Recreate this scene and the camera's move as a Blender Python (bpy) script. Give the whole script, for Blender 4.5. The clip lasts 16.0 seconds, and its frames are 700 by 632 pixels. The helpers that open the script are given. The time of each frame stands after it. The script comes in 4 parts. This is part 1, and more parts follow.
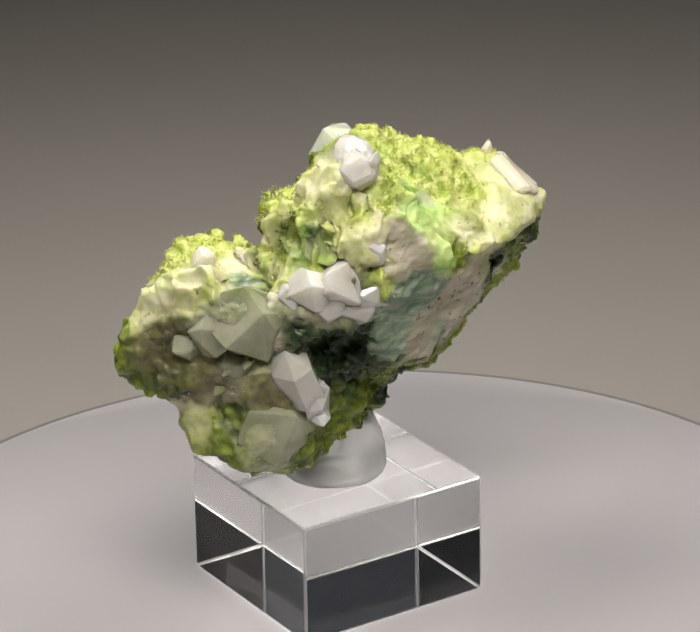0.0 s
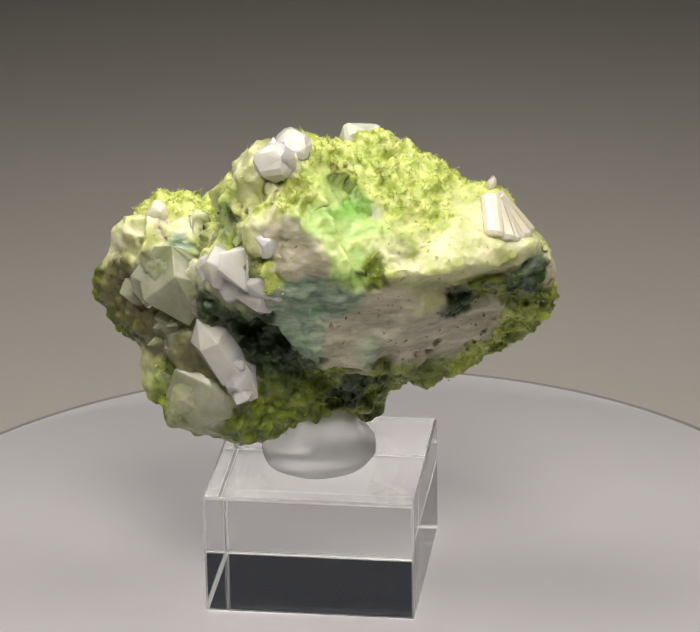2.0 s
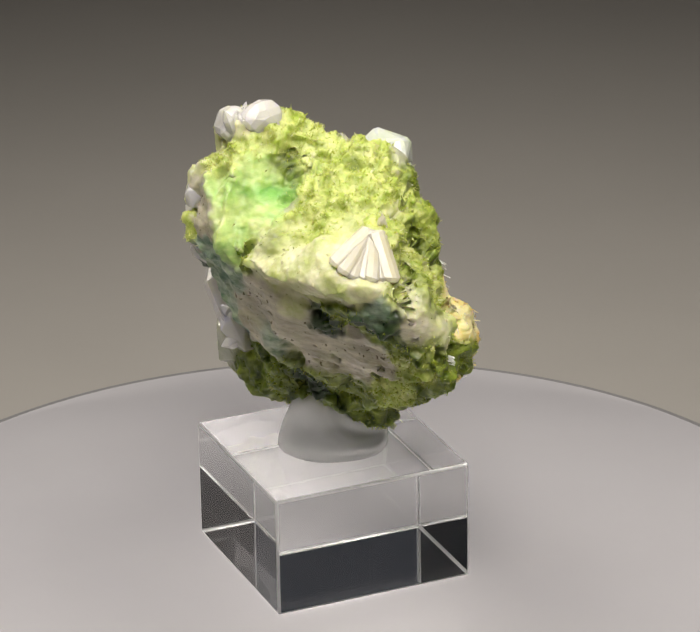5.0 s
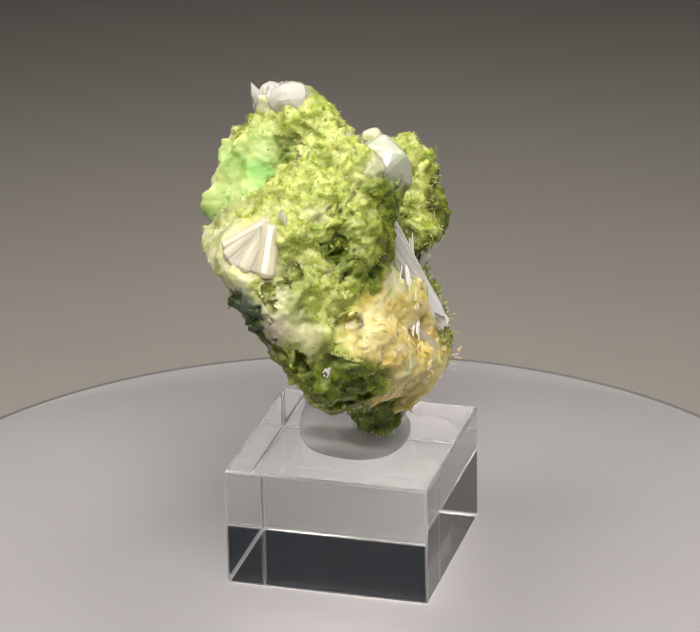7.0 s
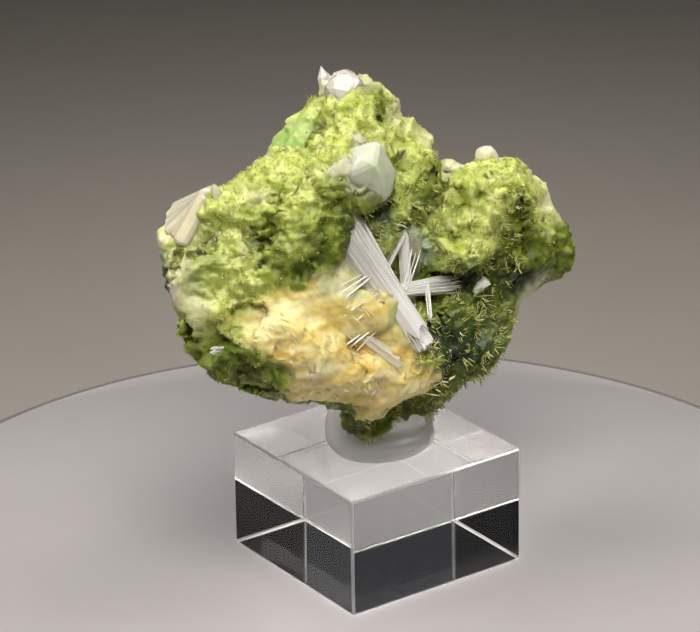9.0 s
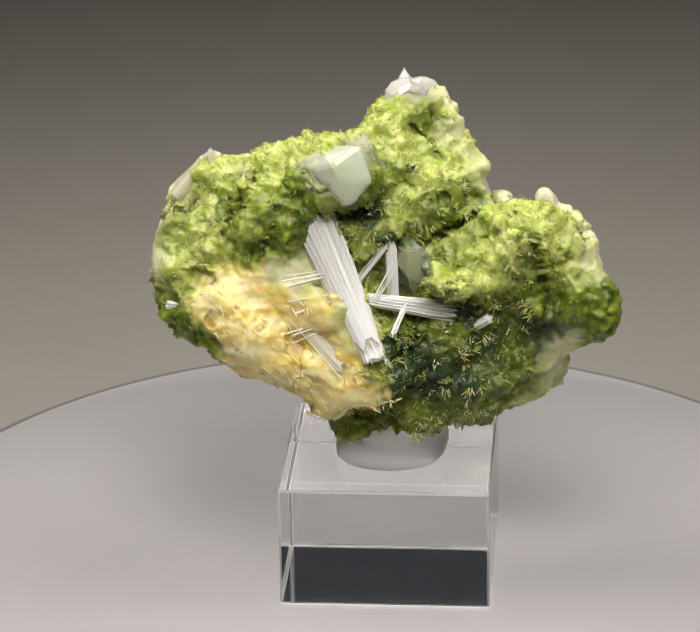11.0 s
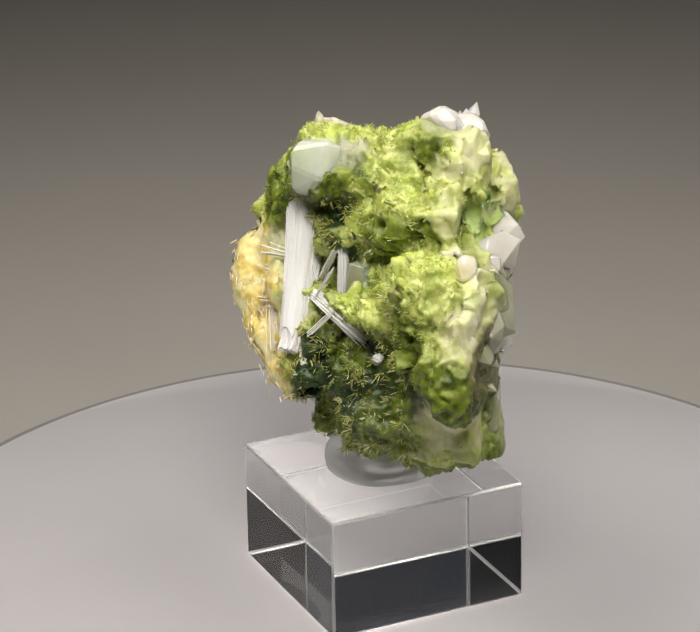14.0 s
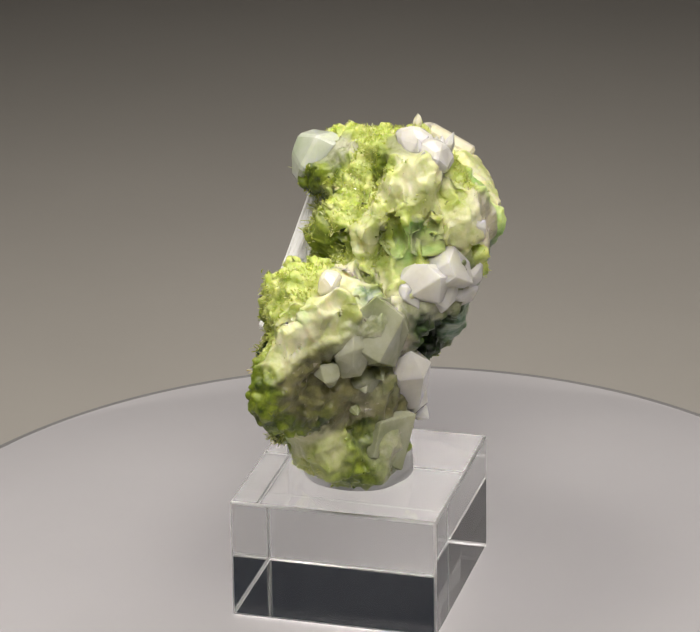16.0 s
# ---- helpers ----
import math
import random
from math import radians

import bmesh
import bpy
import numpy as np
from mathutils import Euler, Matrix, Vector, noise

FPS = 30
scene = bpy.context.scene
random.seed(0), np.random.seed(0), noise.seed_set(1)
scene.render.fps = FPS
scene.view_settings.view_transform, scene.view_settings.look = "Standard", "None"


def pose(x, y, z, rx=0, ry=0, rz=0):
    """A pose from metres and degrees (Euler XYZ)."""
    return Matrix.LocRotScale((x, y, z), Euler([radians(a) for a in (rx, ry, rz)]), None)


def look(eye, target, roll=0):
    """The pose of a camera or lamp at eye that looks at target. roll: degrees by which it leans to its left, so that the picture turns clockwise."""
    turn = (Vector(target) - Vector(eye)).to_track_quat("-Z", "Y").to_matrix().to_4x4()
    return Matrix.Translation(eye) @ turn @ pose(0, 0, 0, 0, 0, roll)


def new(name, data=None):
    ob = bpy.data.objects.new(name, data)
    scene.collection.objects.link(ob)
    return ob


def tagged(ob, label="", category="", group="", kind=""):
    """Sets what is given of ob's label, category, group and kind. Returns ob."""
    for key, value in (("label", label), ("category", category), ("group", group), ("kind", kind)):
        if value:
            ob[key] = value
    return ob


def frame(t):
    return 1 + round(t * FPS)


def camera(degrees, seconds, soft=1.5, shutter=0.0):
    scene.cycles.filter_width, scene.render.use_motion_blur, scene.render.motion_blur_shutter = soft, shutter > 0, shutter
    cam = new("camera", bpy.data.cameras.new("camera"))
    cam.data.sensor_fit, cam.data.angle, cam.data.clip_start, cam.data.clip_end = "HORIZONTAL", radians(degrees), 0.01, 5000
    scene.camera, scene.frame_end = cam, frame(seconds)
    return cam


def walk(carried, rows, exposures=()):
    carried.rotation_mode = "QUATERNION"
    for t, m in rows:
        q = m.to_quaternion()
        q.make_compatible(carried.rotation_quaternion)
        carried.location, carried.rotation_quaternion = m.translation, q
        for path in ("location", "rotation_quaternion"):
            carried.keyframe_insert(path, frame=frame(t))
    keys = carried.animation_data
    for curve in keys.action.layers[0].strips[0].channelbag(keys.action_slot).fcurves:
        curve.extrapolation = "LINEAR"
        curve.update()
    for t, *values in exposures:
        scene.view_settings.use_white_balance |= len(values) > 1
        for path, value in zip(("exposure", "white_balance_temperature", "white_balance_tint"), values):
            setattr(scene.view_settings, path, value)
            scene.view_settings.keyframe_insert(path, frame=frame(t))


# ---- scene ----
# ---- camera: on its stand, still ----
cam = camera(9.9571, 16.0)
EYE = Matrix.Translation((0, -0.56555, 0.28448)) @ pose(0, 0, 0, 0, 0, 0.0644) @ pose(0, 0, 0, 66.8334, 0, 0) @ pose(0, 0, 0, 0, 0, -0.9656)
walk(cam, [(0.0, EYE), (16.0, EYE)])

# ---- light: three unseen soft lamps over the turntable in a dim room, faint blue fill through an added opening ----
world = bpy.data.worlds.new("blue_fill")
scene.world = world
world.use_nodes = True
world.node_tree.nodes["Background"].inputs[0].default_value = (0.66, 0.78, 1.0, 1)
world.node_tree.nodes["Background"].inputs[1].default_value = 0.024
scene.view_settings.exposure = 0.0


def area(name, eye, target, size, watts, color, spread):
    la = bpy.data.lights.new(name, "AREA")
    la.shape, la.size, la.energy, la.color = "DISK", size, watts, color
    la.spread = radians(spread)
    ob = new(name, la)
    ob.matrix_world = look(eye, target)
    return ob


area("lamp_front", (0.02, -0.27, 0.44), (0, 0.0, 0.01), 0.24, 0.345, (1.0, 0.95, 0.89), 74)
area("lamp_left", (-0.22, 0.04, 0.42), (0, 0, 0.0), 0.30, 0.31, (1.0, 0.95, 0.89), 80)
area("lamp_right", (0.22, 0.02, 0.42), (0, 0, 0.0), 0.30, 0.235, (1.0, 0.95, 0.89), 80)


# ---- materials ----
def material(name):
    m = bpy.data.materials.new(name)
    m.use_nodes = True
    nt = m.node_tree
    return m, nt, nt.nodes["Principled BSDF"]


def node(nt, kind, **values):
    n = nt.nodes.new(kind)
    for k, v in values.items():
        n.inputs[k.replace("_", " ")].default_value = v
    return n


def coords(nt):
    return nt.nodes.new("ShaderNodeTexCoord").outputs["Object"]


def grain(nt, scale, detail=6, rough=0.6, kind="ShaderNodeTexNoise"):
    n = nt.nodes.new(kind)
    nt.links.new(coords(nt), n.inputs["Vector"])
    n.inputs["Scale"].default_value = scale
    if kind == "ShaderNodeTexNoise":
        n.inputs["Detail"].default_value, n.inputs["Roughness"].default_value = detail, rough
    return n


def ramp(nt, source, *stops):
    r = nt.nodes.new("ShaderNodeValToRGB")
    els = r.color_ramp.elements
    while len(els) < len(stops):
        els.new(0.5)
    for e, (at, col) in zip(els, stops):
        e.position, e.color = at, (*col, 1)
    nt.links.new(source, r.inputs["Fac"])
    return r.outputs["Color"]


def mix(nt, fac, a, b, how="MIX"):
    m = nt.nodes.new("ShaderNodeMix")
    m.data_type, m.blend_type = "RGBA", how
    for sock, val in ((m.inputs["Factor"], fac), (m.inputs["A"], a), (m.inputs["B"], b)):
        if hasattr(val, "links"):
            nt.links.new(val, sock)
        else:
            sock.default_value = val if isinstance(val, float) else (*val, 1)
    return m.outputs["Result"]


def bump(nt, bsdf, height, strength, distance):
    b = nt.nodes.new("ShaderNodeBump")
    b.inputs["Strength"].default_value, b.inputs["Distance"].default_value = strength, distance
    nt.links.new(height, b.inputs["Height"])
    nt.links.new(b.outputs["Normal"], bsdf.inputs["Normal"])


def plain(name, color, rough, vary=0.08, scale=40.0, bumpy=0.0):
    m, nt, b = material(name)
    n = grain(nt, scale)
    lo, hi = [tuple(min(1, c * k) for c in color) for k in (1 - vary, 1 + vary)]
    nt.links.new(ramp(nt, n.outputs["Fac"], (0.3, lo), (0.7, hi)), b.inputs["Base Color"])
    b.inputs["Roughness"].default_value = rough
    if bumpy:
        bump(nt, b, grain(nt, scale * 8).outputs["Fac"], 0.3, bumpy)
    return m


TABLE = plain("grey_paper", (0.29, 0.272, 0.246), 0.9, 0.03, 12.0, 0.0003)
WALL = plain("blue_grey_wall", (0.16, 0.22, 0.30), 0.9, 0.1, 2.0)
DISC = plain("white_turntable_plastic", (0.45, 0.435, 0.447), 0.06, 0.02, 30.0)
RIM = plain("grey_turntable_edge", (0.15, 0.145, 0.145), 0.7, 0.05, 30.0)


def clear(name, color, rough, ior, waves=0.0):
    m, nt, b = material(name)
    b.inputs["Base Color"].default_value = (*color, 1)
    b.inputs["Roughness"].default_value, b.inputs["IOR"].default_value = rough, ior
    b.inputs["Transmission Weight"].default_value = 1.0
    if waves:
        bump(nt, b, grain(nt, 260.0, 2).outputs["Fac"], 0.4, waves)
    return m


ACRYLIC = clear("clear_acrylic", (0.985, 0.99, 0.99), 0.0, 1.49)
# bevels made partly white: the bright edge highlight is put into their colour
ACRYLIC_GLINT = clear("acrylic_edge_glint", (0.98, 0.98, 0.98), 0.3, 1.49)
ACRYLIC_GLINT.node_tree.nodes["Principled BSDF"].inputs["Transmission Weight"].default_value = 0.72
PUTTY = clear("clear_mounting_putty", (0.99, 0.99, 0.98), 0.06, 1.16, 0.0002)
PUTTY.node_tree.nodes["Principled BSDF"].inputs["Transmission Weight"].default_value = 0.62
PUTTY.node_tree.nodes["Principled BSDF"].inputs["Subsurface Weight"].default_value = 1.0
PUTTY.node_tree.nodes["Principled BSDF"].inputs["Subsurface Radius"].default_value = (0.007, 0.007, 0.007)
PUTTY.node_tree.nodes["Principled BSDF"].inputs["Subsurface Scale"].default_value = 1.0


def crystal(name, lo, hi, rough=0.25, clearness=0.35, glow=0.25, scale=300.0, streak=None):
    """A cloudy crystal: veils of milkiness inside, fine growth lines on its faces."""
    m, nt, b = material(name)
    n = grain(nt, scale, 5)
    if streak:
        mp = nt.nodes.new("ShaderNodeMapping")
        mp.inputs["Scale"].default_value = streak
        nt.links.new(coords(nt), mp.inputs["Vector"])
        nt.links.new(mp.outputs["Vector"], n.inputs["Vector"])
    nt.links.new(ramp(nt, n.outputs["Fac"], (0.32, lo), (0.66, hi)), b.inputs["Base Color"])
    b.inputs["Roughness"].default_value, b.inputs["IOR"].default_value = rough, 1.54
    b.inputs["Transmission Weight"].default_value = clearness
    b.inputs["Subsurface Weight"].default_value = glow
    b.inputs["Subsurface Radius"].default_value = (0.0025, 0.0025, 0.0018)
    b.inputs["Subsurface Scale"].default_value = 1.0
    bump(nt, b, grain(nt, scale * 5, 4).outputs["Fac"], 0.25, 0.0002)
    return m


QUARTZ = crystal("milky_quartz", (0.68, 0.65, 0.58), (0.91, 0.89, 0.84), 0.08, 0.16, 0.8, 110.0)
QUARTZ_GREEN = crystal("green_tinged_quartz", (0.30, 0.34, 0.15), (0.66, 0.66, 0.50), 0.08, 0.35, 0.6, 110.0)
CALCITE = crystal("white_calcite", (0.58, 0.66, 0.44), (0.88, 0.90, 0.82), 0.08, 0.2, 0.75, 90.0)
CREAM = crystal("cream_crystal", (0.76, 0.68, 0.44), (0.92, 0.86, 0.70), 0.2, 0.1, 0.75, 160.0)


def island_mix(m, *stops):
    """Each loose piece of a mesh takes a colour of its own between the stops."""
    nt = m.node_tree
    g = nt.nodes.new("ShaderNodeNewGeometry")
    nt.links.new(ramp(nt, g.outputs["Random Per Island"], *stops), nt.nodes["Principled BSDF"].inputs["Base Color"])
    return m


def needle(name, share, *stops):
    """Thin clear needles: each has a colour of its own, and light passes through it."""
    m = island_mix(crystal(name, (0.4, 0.4, 0.1), (0.7, 0.7, 0.2), 0.12, 0.0, 0.0, 500.0), *stops)
    nt = m.node_tree
    b = nt.nodes["Principled BSDF"]
    through_light = nt.nodes.new("ShaderNodeBsdfTranslucent")
    nt.links.new(b.inputs["Base Color"].links[0].from_socket, through_light.inputs["Color"])
    both = nt.nodes.new("ShaderNodeMixShader")
    both.inputs["Fac"].default_value = share
    nt.links.new(b.outputs["BSDF"], both.inputs[1])
    nt.links.new(through_light.outputs["BSDF"], both.inputs[2])
    nt.links.new(both.outputs["Shader"], nt.nodes["Material Output"].inputs["Surface"])
    return m


NEEDLE_LIME = needle("lime_needles", 0.4, (0.0, (0.42, 0.52, 0.05)), (0.35, (0.62, 0.68, 0.14)), (0.75, (0.76, 0.78, 0.28)), (1.0, (0.90, 0.90, 0.62)))
NEEDLE_GREEN = needle("green_needles", 0.4, (0.0, (0.17, 0.24, 0.01)), (0.45, (0.38, 0.45, 0.04)), (0.8, (0.60, 0.62, 0.13)), (1.0, (0.80, 0.78, 0.42)))
NEEDLE_STRAW = needle("straw_needles", 0.35, (0.0, (0.40, 0.46, 0.06)), (0.5, (0.70, 0.72, 0.22)), (1.0, (0.93, 0.92, 0.70)))
FIBRE = needle("white_fibre", 0.04, (0.0, (0.93, 0.91, 0.86)), (0.5, (0.97, 0.96, 0.94)), (1.0, (0.97, 0.97, 0.96)))
FIBRE_GOLD = needle("golden_fibre", 0.3, (0.0, (0.80, 0.54, 0.12)), (0.3, (0.90, 0.76, 0.32)), (0.65, (0.93, 0.87, 0.60)), (1.0, (0.95, 0.93, 0.86)))


def grains(name, *stops):
    return island_mix(crystal(name, (0.3, 0.3, 0.2), (0.7, 0.7, 0.6), 0.14, 0.0, 0.0, 500.0), *stops)


GRAIN_LIME = grains("lime_grains", (0.0, (0.26, 0.36, 0.02)), (0.5, (0.48, 0.54, 0.09)), (0.85, (0.66, 0.69, 0.22)), (1.0, (0.84, 0.85, 0.60)))
GRAIN_CREAM = grains("cream_grains", (0.0, (0.44, 0.46, 0.16)), (0.5, (0.58, 0.57, 0.30)), (1.0, (0.74, 0.70, 0.48)))
GRAIN_GREY = grains("grey_grains", (0.0, (0.20, 0.17, 0.09)), (0.4, (0.30, 0.27, 0.17)), (0.8, (0.40, 0.37, 0.28)), (1.0, (0.54, 0.51, 0.43)))
GRAIN_GREEN = grains("green_grains", (0.0, (0.012, 0.04, 0.015)), (0.45, (0.05, 0.11, 0.04)), (0.8, (0.13, 0.19, 0.09)), (1.0, (0.27, 0.32, 0.22)))
GRAIN_LEAF = grains("leaf_grains", (0.0, (0.06, 0.10, 0.006)), (0.5, (0.18, 0.24, 0.02)), (0.9, (0.36, 0.40, 0.05)), (1.0, (0.58, 0.58, 0.22)))


def mineral():
    """The stone's own surface: each mineral's share, some with painted shade, is carried by the mesh, its grain by
    noise.
    """
    m, nt, b = material("green_mineral_mass")
    kinds = {
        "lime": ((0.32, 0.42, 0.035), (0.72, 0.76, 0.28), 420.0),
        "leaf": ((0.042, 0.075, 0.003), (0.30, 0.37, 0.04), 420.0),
        "mint": ((0.22, 0.50, 0.09), (0.68, 0.80, 0.32), 120.0),
        # dark green mineral, blackened further to carry the shade of pits and clefts
        "deep_shade": ((0.006, 0.020, 0.006), (0.045, 0.085, 0.020), 380.0),
        "teal": ((0.10, 0.21, 0.12), (0.48, 0.55, 0.42), 300.0),
        "cream": ((0.46, 0.52, 0.13), (0.84, 0.81, 0.56), 160.0),
        "beige": ((0.32, 0.29, 0.18), (0.68, 0.63, 0.49), 200.0),
        # brown of the front hollows, darkened to hold the shade under their overhang
        "umber_shade": ((0.07, 0.07, 0.02), (0.30, 0.28, 0.13), 200.0),
        "ochre": ((0.80, 0.58, 0.08), (0.94, 0.88, 0.52), 160.0),
        "quartz": ((0.16, 0.19, 0.07), (0.52, 0.52, 0.36), 220.0),
    }
    total = None
    for k, (lo, hi, scale) in kinds.items():
        tex = grain(nt, scale, 8, 0.65)
        if k in ("beige", "teal", "ochre", "mint"):
            # layered streaks
            mp = nt.nodes.new("ShaderNodeMapping")
            mp.inputs["Rotation"].default_value = (0.35, 0.5, 0.8)
            mp.inputs["Scale"].default_value = (0.45, 0.7, 2.2)
            nt.links.new(coords(nt), mp.inputs["Vector"])
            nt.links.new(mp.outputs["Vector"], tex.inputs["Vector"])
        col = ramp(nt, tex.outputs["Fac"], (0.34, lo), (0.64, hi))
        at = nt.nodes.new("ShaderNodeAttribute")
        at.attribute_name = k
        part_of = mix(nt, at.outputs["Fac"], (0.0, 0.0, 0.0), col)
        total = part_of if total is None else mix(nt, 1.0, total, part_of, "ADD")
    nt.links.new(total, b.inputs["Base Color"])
    b.inputs["Subsurface Weight"].default_value = 0.6
    b.inputs["Subsurface Radius"].default_value = (0.0016, 0.0020, 0.0007)
    b.inputs["Subsurface Scale"].default_value = 1.0
    r = nt.nodes.new("ShaderNodeMapRange")
    r.inputs["To Min"].default_value, r.inputs["To Max"].default_value = 0.18, 0.6
    nt.links.new(grain(nt, 700.0, 3).outputs["Fac"], r.inputs["Value"])
    nt.links.new(r.outputs["Result"], b.inputs["Roughness"])
    v = grain(nt, 900.0, kind="ShaderNodeTexVoronoi")
    h = mix(nt, 0.5, grain(nt, 1300.0, 8, 0.7).outputs["Color"], v.outputs["Distance"])
    bump(nt, b, h, 0.5, 0.0004)
    return m


MINERAL = mineral()


# ---- building helpers ----
def mesh_of(name, bm, mat, smooth=False):
    me = bpy.data.meshes.new(name)
    bm.to_mesh(me)
    bm.free()
    me.materials.append(mat)
    if smooth:
        me.polygons.foreach_set("use_smooth", [True] * len(me.polygons))
    return me


def part(name, bm, mat, parent, label="", smooth=False):
    ob = new(name, mesh_of(name, bm, mat, smooth))
    ob.parent = parent
    if label:
        tagged(ob, label)
    return ob


def box(bm, lo, hi):
    made = bmesh.ops.create_cube(bm, size=1.0)["verts"]
    lo, hi = Vector(lo), Vector(hi)
    for v in made:
        v.co = Vector((lo[i] + (v.co[i] + 0.5) * (hi[i] - lo[i]) for i in range(3)))
    return made


def lathe(bm, profile, n=96, lump=0.0, closed=True):
    rings = []
    for r, z in profile:
        ring = []
        for i in range(n):
            a = 2 * math.pi * i / n
            k = 1 + lump * noise.noise((math.cos(a) * 1.3, math.sin(a) * 1.3, z * 150))
            ring.append(bm.verts.new((r * k * math.cos(a), r * k * math.sin(a), z)))
        rings.append(ring)
    for a, b in zip(rings, rings[1:]):
        for i in range(n):
            bm.faces.new((a[i], a[(i + 1) % n], b[(i + 1) % n], b[i]))
    if closed:
        bm.faces.new(rings[0][::-1])
        bm.faces.new(rings[-1])


# ---- the place: table and a dim room round it ----
def slab(name, lo, hi, mat, label):
    bm = bmesh.new()
    box(bm, lo, hi)
    ob = new(name, mesh_of(name, bm, mat))
    return tagged(ob, label, name.split("_")[0], kind="structure")


slab("table", (-1.0, -0.45, -0.058), (1.0, 1.1, -0.018), TABLE, "table covered with smooth warm grey paper")
slab("floor", (-2.0, -2.0, -0.80), (2.0, 2.0, -0.76), WALL, "dark floor of the dim room")
slab("ceiling", (-2.0, -2.0, 1.60), (2.0, 2.0, 1.64), WALL, "dark ceiling of the dim room")
# unseen gap between these two slabs, added so blue fill tints the block's reflections
slab("wall_north", (-2.0, 2.0, -0.76), (2.0, 2.04, 0.36), WALL, "unseen blue-grey wall under an opening added for the blue fill")
slab("lintel", (-2.0, 2.0, 1.36), (2.0, 2.04, 1.60), WALL, "unseen blue-grey slab over the opening added for the blue fill")
slab("wall_south", (-2.0, -2.04, -0.76), (2.0, -2.0, 1.60), WALL, "dark wall behind the camera")
slab("wall_east", (2.0, -2.0, -0.76), (2.04, 2.0, 1.60), WALL, "dark side wall of the dim room")
slab("wall_west", (-2.04, -2.0, -0.76), (-2.0, 2.0, 1.60), WALL, "dark side wall of the dim room")


# ---- turntable ----
def turntable():
    base = new("turntable")
    bm = bmesh.new()
    lathe(bm, [(0.0790, -0.0055), (0.0795, -0.0050), (0.0795, -0.0009), (0.0794, -0.0003), (0.0791, -0.00015)], 256)
    for v in bm.verts:
        v.co.z += 0.00882 * v.co.x - 0.00167 * v.co.y
    part("plate", bm, DISC, base, "glossy light grey plastic plate", True)
    bm = bmesh.new()
    lathe(bm, [(0.0799, -0.0056), (0.0808, -0.0050), (0.0809, -0.0012), (0.0806, -0.0005), (0.0801, -0.0002), (0.0796, -0.0001), (0.0795, -0.0056)], 256, 0.0, False)
    for v in bm.verts:
        v.co.z += 0.00882 * v.co.x - 0.00167 * v.co.y
    part("edge_ring", bm, RIM, base, "thin darker grey edge", True)
    bm = bmesh.new()
    lathe(bm, [(0.070, -0.0180), (0.071, -0.0175), (0.071, -0.0062), (0.070, -0.0058)], 128)
    part("foot", bm, RIM, base, "grey plastic drive housing")
    return tagged(base, "round glossy light grey motor turntable on the grey table", "turntable")


# ---- acrylic stand ----
SIDE, TALL = 0.0323, 0.01926


def stand():
    bm = bmesh.new()
    box(bm, (-SIDE / 2, -SIDE / 2, 0), (SIDE / 2, SIDE / 2, TALL))
    rims = bmesh.ops.bevel(bm, geom=list(bm.edges), offset=0.00038, segments=4, profile=0.5, affect="EDGES")["faces"]
    # bevel faces take the whitened material that stands for edge highlights
    for f in rims:
        f.material_index = 1
    ob = new("display_block", mesh_of("display_block", bm, ACRYLIC))
    ob.data.materials.append(ACRYLIC_GLINT)
    ob.visible_shadow = False
    return tagged(ob, "clear square acrylic display block with polished rounded edges", "display stand")


def putty():
    bm = bmesh.new()
    lathe(bm, [(0.0081, 0.0), (0.0085, 0.0005), (0.0086, 0.0016), (0.0084, 0.0028), (0.0078, 0.0040), (0.0064, 0.0052), (0.0030, 0.0060)], 64, 0.10)
    for v in bm.verts:
        # pressed up in a lump against one flank of the stone
        lift = max(0.0, 1 - (Vector((v.co.x - 0.0036, v.co.y + 0.0016)).length / 0.0062) ** 2)
        v.co.z *= 1 + 1.0 * lift
    ob = new("mounting_putty", mesh_of("mounting_putty", bm, PUTTY, True))
    ob.visible_shadow = False
    return tagged(ob, "lump of clear mounting putty under the stone", "putty")


# ---- the mineral specimen ----
# The stone is grown from lumps that melt into one another.
RIGHT_LOBE = [  # x, y, z, three half-widths (mm), three tilts (degrees)
    (9, 2.1, 39.1, 4.7, 9.7, 6.3, 24, -24, 132),
    (9.6, -5.1, 43.9, 4.9, 6.9, 6.8, -84, 14, 39),
    (11.6, -2.5, 47.4, 4, 7.7, 12.4, -163, -10, 121),
    (11.7, -12.1, 57.8, 4.3, 11.8, 6.7, -34, -7, -35),
    (12.5, -4.4, 56.8, 8.7, 6.2, 6.9, 28, -15, -30),
    (15.8, -4, 48, 5.1, 5.2, 5.2, -164, -5, 112),
    (20.1, -0, 58.1, 5.7, 5.7, 6.4, 122, 27, -69),
]
